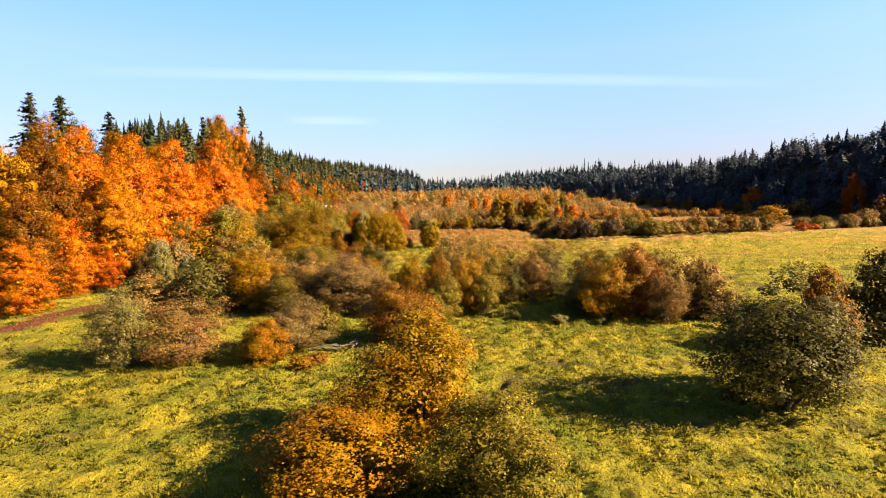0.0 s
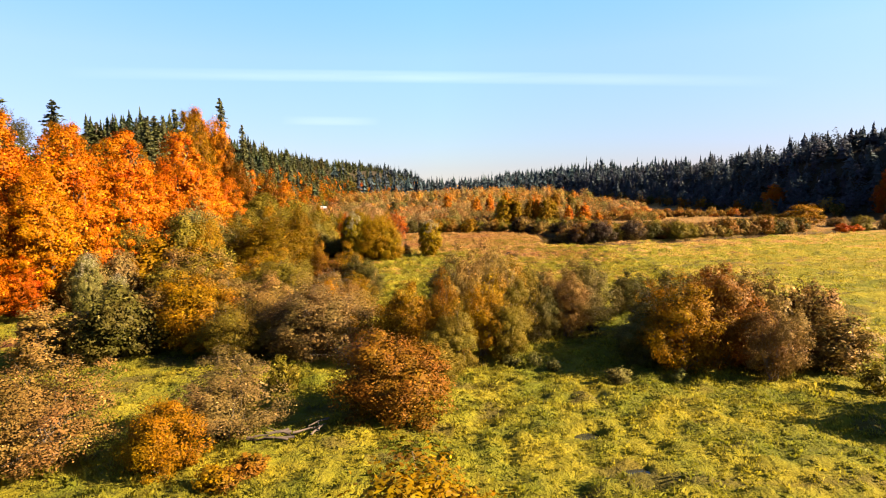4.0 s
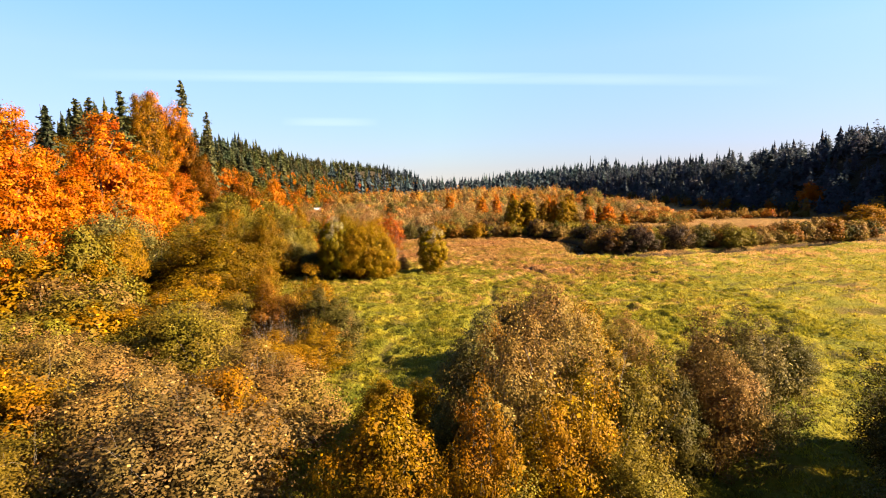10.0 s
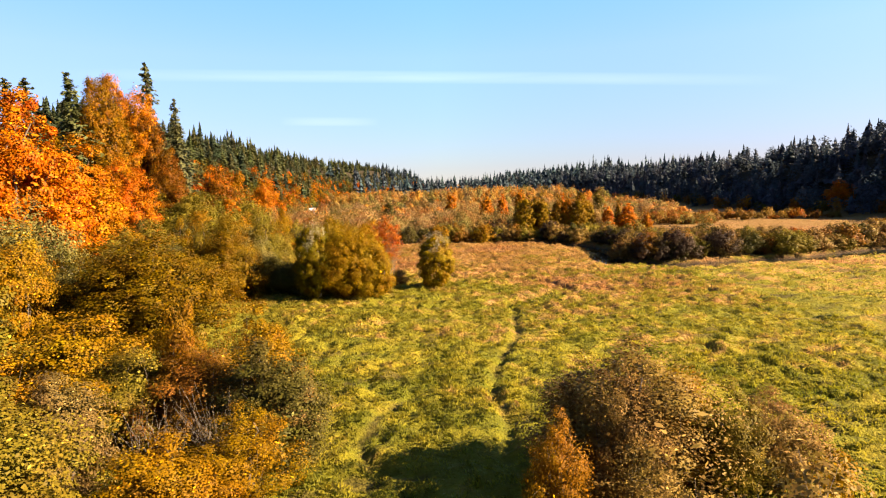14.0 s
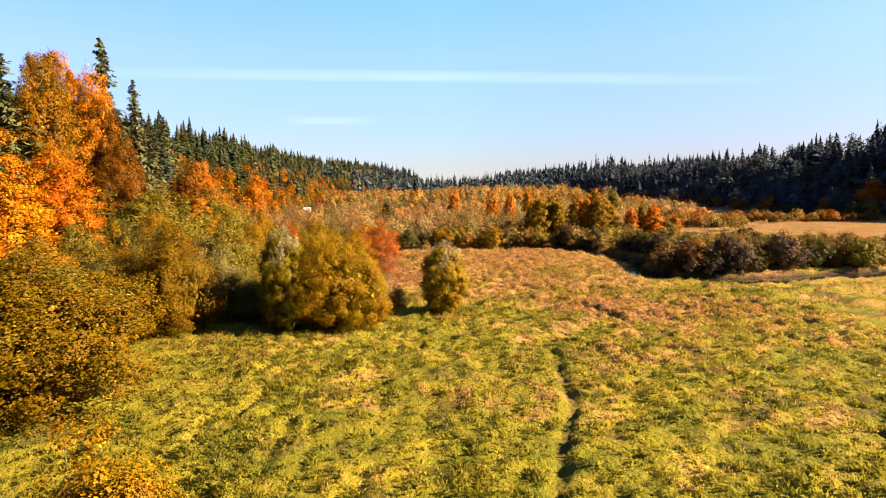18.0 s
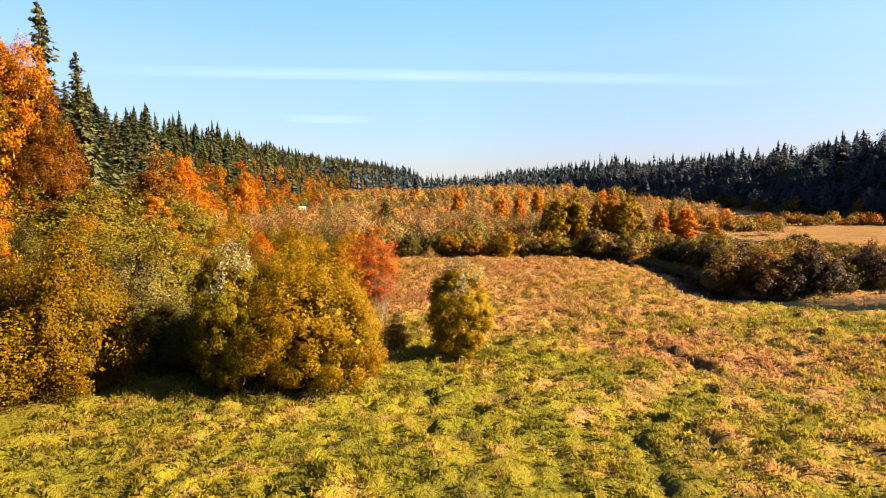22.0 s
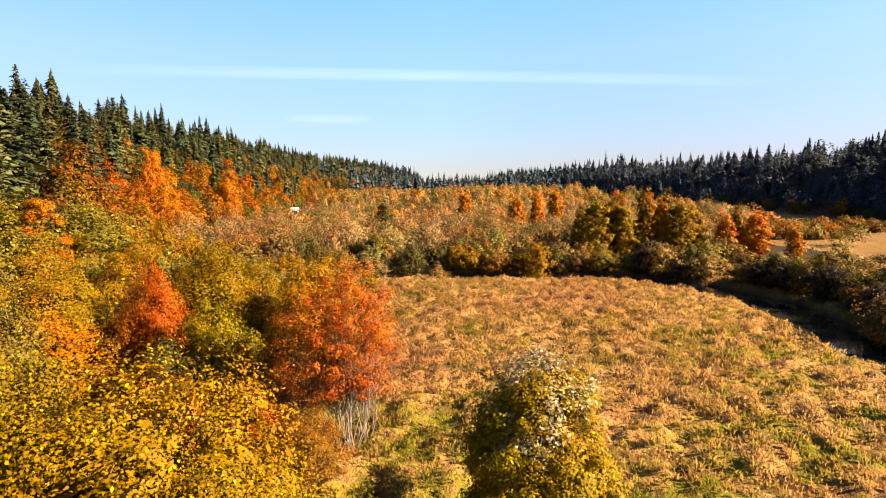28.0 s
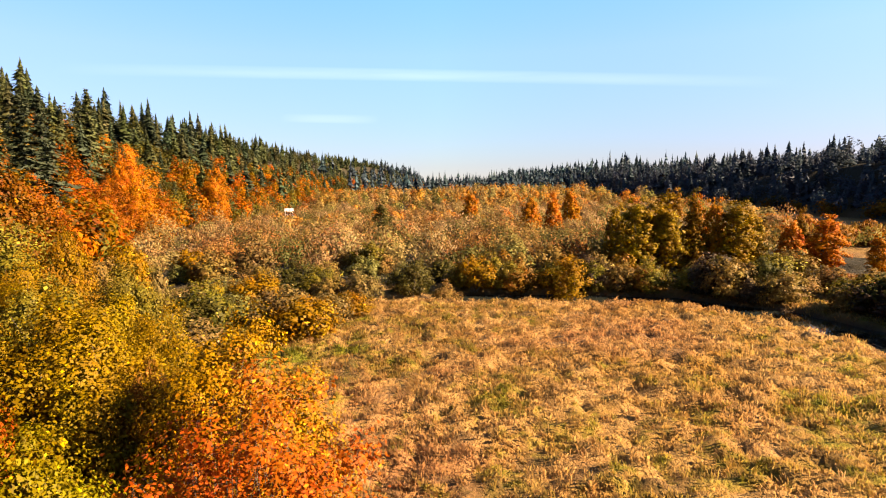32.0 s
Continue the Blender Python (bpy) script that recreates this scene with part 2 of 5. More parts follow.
# ---- land ----
rng = np.random.default_rng(7)
LATTICE = rng.random((257, 257))


def vnoise(x, y, size):
    """Smooth value noise of the given cell size, -1 to 1, for arrays."""
    u, v = np.asarray(x, float) / size + 1000.3, np.asarray(y, float) / size + 1000.7
    i, j = np.floor(u).astype(int), np.floor(v).astype(int)
    fu, fv = u - i, v - j
    fu, fv = fu * fu * (3 - 2 * fu), fv * fv * (3 - 2 * fv)
    i, j = i % 256, j % 256
    a = LATTICE[i, j] * (1 - fu) + LATTICE[i + 1, j] * fu
    b = LATTICE[i, j + 1] * (1 - fu) + LATTICE[i + 1, j + 1] * fu
    return 2 * (a * (1 - fv) + b * fv) - 1


def flat(y):
    return -0.0095 * np.clip(y, -100, 260)


def left_foot(y):
    return np.interp(y, [-200, 60, 100, 140, 170, 205, 260, 330, 500, 850, 1500, 2100, 4000],
                     [-75, -53, -48, -47, -49, -57, -77, -83, -94, -116, -62, -30, -280])


def left_crest(y):
    return np.interp(y, [-200, 60, 170, 260, 330, 500, 850, 1500, 2100, 3000], [12, 13, 16, 31, 38, 44, 54, 64, 45, 30])


def right_foot(y):
    return np.interp(y, [-200, 100, 195, 290, 420, 540, 800, 1500, 4000], [190, 165, 150, 132, 140, 162, 180, 190, 260])


def right_crest(y):
    return np.interp(y, [-200, 200, 300, 420, 540, 800, 1500, 2500], [30, 30, 25, 18, 17, 22, 25, 30])


def smooth01(v):
    v = np.clip(v, 0, 1)
    return v * v * (3 - 2 * v)


CREEK = ((-6, 193.5), (8, 191.5), (18, 189), (25.5, 181), (28.5, 170), (27, 158), (25.5, 148.8), (34, 142.8), (55, 146), (75, 155), (110, 166), (150, 176))
TRAIL = ((5.0, 114), (4.6, 110), (3.9, 102), (2.2, 97), (1.5, 94), (0.6, 89), (1.1, 85), (0.6, 80))
ARC = ((-4.1, 88.6), (-5.6, 86), (-6.3, 82.5), (-5.6, 80), (-4.3, 78.8), (-3.0, 78.6))
DITCH = ((10.6, 131.5), (11.3, 129.9), (12.1, 126), (13.2, 122.5), (13.4, 120.5))


PUDDLES = ((6.5, 43.2, 0.55), (7.6, 39.4, 0.35))


def line_distance(x, y, line):
    best = np.full(np.shape(x), 1e9)
    for (ax, ay), (bx, by) in zip(line, line[1:]):
        dx, dy = bx - ax, by - ay
        t = np.clip(((x - ax) * dx + (y - ay) * dy) / (dx * dx + dy * dy), 0, 1)
        best = np.minimum(best, np.hypot(x - ax - t * dx, y - ay - t * dy))
    return best


def land(x, y):
    x, y = np.asarray(x, float), np.asarray(y, float)
    lf, rf = left_foot(y) - x, x - right_foot(y)
    lc, rc = left_crest(y), right_crest(y)
    z = flat(y) + lc * smooth01(lf / (lc * 1.7)) + rc * smooth01(rf / (rc * 1.6))
    z = z + 0.24 * np.clip(vnoise(x + 11, y * 1.2, 0.85), 0, 1) * smooth01((y - 12) / 10)
    far = smooth01((y - 1700) / 900)
    z = z + far * (26 + 6 * vnoise(x, y, 400))
    z = z + 0.10 * vnoise(x, y, 7.0) + 0.13 * vnoise(x, y * 1.5, 2.4) + 0.60 * np.abs(vnoise(x + 40, y * 1.3, 1.5)) ** 0.8 * (0.55 + 0.45 * smooth01((y - 90) / 50))
    near = (y < 215) & (y > 40)
    dc = np.where(near, line_distance(x, y, CREEK), 99.0)
    z = z - 0.95 * smooth01((3.9 - dc) / 1.7)
    dt = np.minimum(np.minimum(line_distance(x, y, TRAIL), line_distance(x, y, ARC)), line_distance(x, y, DITCH))
    for px, py, pr in PUDDLES:
        z = z - 0.45 * smooth01((pr * 1.5 - np.hypot((x - px) * 0.7, y - py)) / (pr * 0.9))
    return z - 0.24 * smooth01((0.55 - dt) / 0.4)


def mesh_from(name, verts, quads, mat, smooth=False):
    me = bpy.data.meshes.new(name)
    verts, quads = np.asarray(verts, np.float32), np.asarray(quads, np.int32)
    k = quads.shape[1]
    me.vertices.add(len(verts))
    me.vertices.foreach_set("co", verts.ravel())
    me.loops.add(quads.size)
    me.loops.foreach_set("vertex_index", quads.ravel())
    me.polygons.add(len(quads))
    me.polygons.foreach_set("loop_start", np.arange(0, quads.size, k, dtype=np.int32))
    if smooth:
        me.polygons.foreach_set("use_smooth", np.ones(len(quads), bool))
    me.update(calc_edges=True)
    me.validate()
    me.materials.append(mat)
    return me


def spaced(lo, hi, step, out_lo, out_hi, growth=1.16):
    v = list(np.arange(lo, hi, step))
    s, p = step, lo
    while p > out_lo:
        s *= growth
        p -= s
        v.insert(0, p)
    s, p = step, v[-1]
    while p < out_hi:
        s = min(s * growth, 120)
        p += s
        v.append(p)
    return np.array(v)


gx = np.concatenate([spaced(-52, -17, 0.85, -2600, -17)[:-1], np.arange(-17, 32, 0.28), spaced(32, 66, 0.85, 32.5, 2600)])
gx = np.unique(np.round(gx, 3))
gy = np.unique(np.round(np.concatenate([spaced(12, 72, 0.32, -500, 72)[:-1], np.arange(72, 150, 0.29), spaced(150, 196, 0.6, 150.5, 4300)]), 3))
GX, GY = np.meshgrid(gx, gy)
nx, ny = len(gx), len(gy)
gv = np.stack([GX, GY, land(GX, GY)], -1).reshape(-1, 3)
idx = np.arange(nx * ny).reshape(ny, nx)
gq = np.stack([idx[:-1, :-1], idx[:-1, 1:], idx[1:, 1:], idx[1:, :-1]], -1).reshape(-1, 4)
ground_mesh = mesh_from("ground", gv, gq, GROUND, True)
fx, fy = gv[:, 0], gv[:, 1]
dl = np.minimum(np.minimum(line_distance(fx, fy, TRAIL), line_distance(fx, fy, ARC)), line_distance(fx, fy, DITCH))
soil = 0.6 * smooth01((0.28 + 0.2 * vnoise(fx, fy, 1.3) - dl) / 0.3)
soil = np.maximum(soil, np.where((fy < 215) & (fy > 40), smooth01((4.0 - line_distance(fx, fy, CREEK)) / 1.2), 0))
soil = np.maximum(soil, 0.55 * smooth01((-0.50 - vnoise(fx + 70, fy * 1.6, 2.6) - 0.25 * vnoise(fx, fy, 9.0)) / 0.18) * (fx > -46) * (fx < 60))
dirt = smooth01((1.9 + 0.8 * vnoise(fx, fy, 2.0) - line_distance(fx, fy, ((-52, 50), (-41, 53.5), (-40.5, 60), (-38, 64)))) / 0.8)
litter_shade = smooth01(np.maximum(left_foot(fy) - fx, fx - right_foot(fy)) / 6 + 0.4)
litter_shade = np.maximum(litter_shade, smooth01((fy - 196) / 8) * (fx < 62))
# no litter on the far field: shadowed grass painted in as partial dark cover
litter_shade = np.maximum(litter_shade, 0.32 * smooth01((fx - 36) / 10) * (fx < 140) * smooth01((fy - 158) / 8) * (fy < 280))
cover = np.stack([soil, dirt, litter_shade, np.ones_like(soil)], -1).astype(np.float32)
ground_mesh.attributes.new("cover", "FLOAT_COLOR", "POINT").data.foreach_set("color", cover.ravel())
ground = tagged(new("ground", ground_mesh), "rough autumn meadow, green and straw-coloured, between wooded slopes", "ground", kind="structure")

# creek
cw = []
for (ax, ay), (bx, by) in zip(CREEK, CREEK[1:]):
    for k in range(6):
        t = k / 6
        d = Vector((bx - ax, by - ay)).normalized()
        cx, cy = ax + t * (bx - ax), ay + t * (by - ay)
        wz = float(flat(cy)) - 0.28
        cw += [(cx - d.y * 3.5, cy + d.x * 3.5, wz), (cx + d.y * 3.5, cy - d.x * 3.5, wz)]
cq = [(i, i + 1, i + 3, i + 2) for i in range(0, len(cw) - 2, 2)]
tagged(new("water", mesh_from("water", cw, cq, WATER)), "still dark creek water below grassy banks", "creek", kind="structure")

# shallow puddles in the near meadow
for px, py, pr in PUDDLES:
    prg = np.random.default_rng(int(px * 10))
    ring = [(pr * 1.35 * prg.uniform(0.8, 1.1) * math.cos(a) / 0.7, pr * 1.15 * prg.uniform(0.8, 1.1) * math.sin(a), 0) for a in np.linspace(0, 6.2, 22)]
    puddle = new("puddle", bpy.data.meshes.new("puddle"))
    puddle.data.from_pydata(ring, [], [tuple(range(22))])
    puddle.data.materials.append(WATER)
    puddle.location = (px, py, float(land(px, py)) + 0.17)
    tagged(puddle, "small shallow puddle reflecting the sky in the grass", "puddle")

# ---- plants ----


class Soup:
    """Collects quads for one mesh."""

    def __init__(self):
        self.v, self.q, self.n, self.c, self.count = [], [], [], [], 0

    def add(self, verts, quads, normals=None, tint=None):
        verts, quads = np.asarray(verts, np.float32), np.asarray(quads, np.int32)
        if normals is not None:
            # faces turn the way their soft normal points
            a, b, c, d = (verts[quads[:, i]] for i in range(4))
            turned = (np.cross(c - a, d - b) * normals[quads[:, 0]]).sum(1) < 0
            quads = np.where(turned[:, None], quads[:, ::-1], quads)
            self.n.append(np.asarray(normals, np.float32))
        self.v.append(verts)
        self.q.append(quads + self.count)
        self.count += len(verts)
        if tint is not None:
            self.c.append(np.tile(np.array((*tint, 1.0), np.float32), (len(verts), 1)))

    def mesh(self, name, mat, smooth=False):
        me = mesh_from(name, np.concatenate(self.v), np.concatenate(self.q), mat, smooth or bool(self.n))
        if self.n:
            me.attributes.new("custom_normal", "FLOAT_VECTOR", "POINT").data.foreach_set("vector", np.concatenate(self.n).ravel())
        if self.c:
            me.attributes.new("tint", "FLOAT_COLOR", "POINT").data.foreach_set("color", np.concatenate(self.c).ravel())
        return me


def unit(a):
    return a / np.maximum(np.linalg.norm(a, axis=-1, keepdims=True), 1e-6)


SOFT = 0.55      # how far a leaf is lit as part of its clump


def leaves(rg, centres, out, length, width, wild=0.8, hang=0.0, soft=SOFT):
    """One pointed four-sided blade at each centre, turned roughly outwards."""
    n = len(centres)
    normal = unit(out * 0.7 + np.array((0, 0, 0.25)) + rg.normal(0, wild, (n, 3)) * 0.42)
    u = np.cross(normal, unit(rg.normal(0, 1, (n, 3))))
    u = unit(u + np.array((0, 0, -hang)))
    v = np.cross(normal, u)
    ln = length * rg.uniform(0.65, 1.3, (n, 1))
    wd = width * rg.uniform(0.7, 1.25, (n, 1))
    bend = normal * ln * rg.uniform(-0.12, 0.12, (n, 1))
    p = np.stack([centres - u * ln / 2, centres + v * wd / 2 + bend, centres + u * ln / 2, centres - v * wd / 2 + bend], 1)
    shade = unit(out * soft + normal * (1 - soft))
    return p.reshape(-1, 3), np.arange(4 * n).reshape(n, 4), np.repeat(shade, 4, axis=0)


def inner_leaves(rg, masses, n, length, deep=0.5, top=0.82):
    """Larger overlapping leaf sprays that close the inside of each lobe of a crown."""
    k = rg.integers(0, len(masses), n)
    middle, size = np.array([m for m, _ in masses])[k], np.array([v for _, v in masses])[k]
    d = unit(rg.normal(0, 1, (n, 3)))
    return leaves(rg, middle + d * size * rg.uniform(deep, top, (n, 1)), unit(d / size), length, length * 0.72, 0.7, soft=0.7)


def tube(points, radii, sides=5):
    points = np.asarray(points, float)
    tang = unit(np.gradient(points, axis=0))
    ref = np.array((0.31, 0.95, 0.05))
    a = unit(np.cross(tang, ref))
    b = np.cross(tang, a)
    ang = np.linspace(0, 2 * math.pi, sides, endpoint=False)
    ring = a[:, None] * np.cos(ang)[None, :, None] + b[:, None] * np.sin(ang)[None, :, None]
    v = (points[:, None] + ring * np.asarray(radii)[:, None, None]).reshape(-1, 3)
    q = []
    for i in range(len(points) - 1):
        for k in range(sides):
            q.append((i * sides + k, i * sides + (k + 1) % sides, (i + 1) * sides + (k + 1) % sides, (i + 1) * sides + k))
    return v, q


def limb(rg, start, end, r0, r1, bow, sides=5, steps=6):
    start, end = np.array(start, float), np.array(end, float)
    t = np.linspace(0, 1, steps)[:, None]
    mid = rg.normal(0, bow, 3) * np.linalg.norm(end - start)
    p = start + (end - start) * t + mid * (t * (1 - t)) * 2 + rg.normal(0, 0.012, (steps, 3)) * np.linalg.norm(end - start) * (t > 0)
    return tube(p, np.linspace(r0, r1, steps), sides)


def clump_centres(rg, n, height, radius, low, flare, fill, lobes=6):
    """Places of the leaf clumps: several uneven lobes side by side that together make the crown."""
    az = 2 * math.pi * (np.arange(lobes) + rg.uniform(-0.35, 0.35, lobes)) / lobes
    off = radius * rg.uniform(0.22, 0.62, lobes)
    off[0] *= 0.2
    tall = height * np.concatenate([[1.0], rg.uniform(0.62, 0.95, lobes - 1)])
    wide = np.minimum(radius * rg.uniform(0.42, 0.66, lobes), radius * 1.06 - off) if lobes > 1 else np.array([radius * 0.86])
    which = rg.choice(lobes, n, p=(wide * tall) / (wide * tall).sum())
    d = unit(rg.normal(0, 1, (n, 3)))
    r = rg.uniform(fill, 1.0, n) ** 0.6 * (1 + rg.normal(0, 0.07, n))
    h, w = tall[which], wide[which]
    z = h * ((1 + low) / 2 + d[:, 2] * r * (1 - low) * 0.46)
    side = 1 + flare * (0.5 - z / height)
    x = (np.cos(az[which]) * off[which] + d[:, 0] * r * w) * side
    y = (np.sin(az[which]) * off[which] + d[:, 1] * r * w) * side
    out = unit(d + np.stack([np.cos(az[which]), np.sin(az[which]), 0 * h], 1) * 0.35)
    masses = []
    for i in range(lobes):
        wider = 1 + flare * (0.5 - tall[i] * (1 + low) / 2 / height)
        masses.append(((math.cos(az[i]) * off[i] * wider, math.sin(az[i]) * off[i] * wider, tall[i] * (1 + low) / 2), (wide[i] * wider, wide[i] * wider, tall[i] * (1 - low) * 0.46)))
    return np.stack([x, y, np.clip(z, 0.04 * height, None)], 1), out, masses


def broadleaf(seed, height, radius, clumps, per, leaf, low=0.08, flare=0.3, fill=0.12, stems=6, stem_r=0.09, twigs=40, hang=0.0, bark=None, trunk_to=0.0, spread=0.3, lobes=6, core=1100, soft=SOFT):
    """Meshes of one leafy tree or shrub: wood with limbs, and a crown of clumps."""
    rg = np.random.default_rng(seed)
    c, d, masses = clump_centres(rg, clumps, height, radius, low, flare, fill, lobes)
    cr = radius * spread * rg.uniform(0.5, 1.25, clumps)
    k = np.repeat(np.arange(clumps), per)
    off = unit(rg.normal(0, 1, (len(k), 3))) * (rg.uniform(0.3, 1.0, (len(k), 1)) ** 0.5) * np.where(rg.random((len(k), 1)) < 0.07, 1.5, 1.0)
    pts = c[k] + off * cr[k][:, None] * np.array((1, 1, 0.85))
    out = unit(off * 0.95 + d[k] * 0.6 + np.array((0, 0, 0.1)))
    ok = pts[:, 2] > 0.03 * height
    crown = Soup()
    crown.add(*leaves(rg, pts[ok], out[ok], leaf[0], leaf[1], hang=hang, soft=soft))
    if core:
        crown.add(*inner_leaves(rg, masses, core, min(max(leaf[0] * 1.6, radius * 0.085), 0.36)))
    wood = Soup()
    hub = np.array((0, 0, height * trunk_to))
    if trunk_to > 0:
        wood.add(*limb(rg, (0, 0, -0.3), hub, stem_r * 1.6, stem_r, 0.03, 8))
    tops = c[rg.permutation(clumps)]
    for i in range(stems):
        a = 2 * math.pi * (i + rg.uniform(0, 0.6)) / stems
        foot = hub + np.array((math.cos(a), math.sin(a), -1.5 if trunk_to == 0 else 0)) * (0.22 if trunk_to == 0 else 0.02)
        end = tops[i] * np.array((0.75, 0.75, 0.92))
        wood.add(*limb(rg, foot, end, stem_r, stem_r * 0.25, 0.10, 6, 8))
    for i in range(twigs):
        e = tops[(i + stems) % clumps]
        s = tops[i % stems] * np.array((0.55, 0.55, 0.62)) * rg.uniform(0.6, 1.0)
        wood.add(*limb(rg, s, e + unit(e - s) * cr.mean() * rg.uniform(0.3, 1.1), stem_r * 0.26, stem_r * 0.07, 0.12, 3, 5))
    return crown.mesh("crown", LEAF), wood.mesh("trunk", bark or BARK, True)


def conifer(seed, height, radius, whorls, arms, sprays, ragged=0.25):
    """Meshes of one fir: straight trunk, drooping boughs with flat sprays."""
    rg = np.random.default_rng(seed)
    wood, crown = Soup(), Soup()
    wood.add(*limb(rg, (0, 0, -0.6), (0, 0, height * 0.99), height * 0.013, 0.02, 0.004, 7, 9))
    cs, us, vs = [], [], []
    for w in range(whorls):
        for a in range(arms):
            f = min((w + rg.uniform(-0.9, 1.0)) / whorls, 0.985)
            z = height * (0.10 + 0.89 * f)
            reach = radius * (1 - max(f, 0)) ** 0.75 * rg.uniform(1 - ragged, 1 + ragged) + 0.12
            az = 2 * math.pi * a / arms + w * 2.4 + rg.normal(0, 0.25)
            ln = reach * rg.uniform(0.6, 1.15)
            o = np.array((math.cos(az), math.sin(az), 0))
            side = np.array((-o[1], o[0], 0))
            droop = rg.uniform(0.15, 0.55) * (1 - 0.5 * f) - 0.25 * f
            if w % 3 == 0 and a % 2 == 0 and f < 0.8:
                wood.add(*limb(rg, (0, 0, z), o * ln * 0.85 + np.array((0, 0, z - droop * ln * 0.7)), 0.05, 0.012, 0.02, 3, 3))
            for s in range(sprays):
                q = (s + 0.7) / sprays
                c = o * ln * q + np.array((0, 0, z - droop * ln * q * q)) + side * rg.normal(0, 0.16) * ln * q + np.array((0, 0, rg.normal(0, 0.08)))
                u = unit(o + side * rg.normal(0, 0.55) + np.array((0, 0, -droop - rg.uniform(0, 0.5))))
                cs.append(c)
                us.append(u * ln / sprays * rg.uniform(0.7, 1.2) + u * 0.12)
                vs.append((side + np.array((0, 0, rg.normal(0, 0.8)))) * (0.09 + 0.075 * ln * (1.15 - q)) * rg.uniform(0.6, 1.2))
    cs, us, vs = np.array(cs), np.array(us), np.array(vs)
    p = np.stack([cs - us, cs + vs - us * 0.2, cs + us, cs - vs - us * 0.2], 1).reshape(-1, 3)
    away = unit(cs * np.array((1, 1, 0)) + np.array((0, 0, 0.25)) * np.linalg.norm(cs[:, :2], axis=1, keepdims=True) + rg.normal(0, 0.25, cs.shape))
    crown.add(p, np.arange(len(p)).reshape(-1, 4), np.repeat(away, 4, axis=0))
    return crown.mesh("crown", NEEDLE), wood.mesh("trunk", FIR_BARK, True)


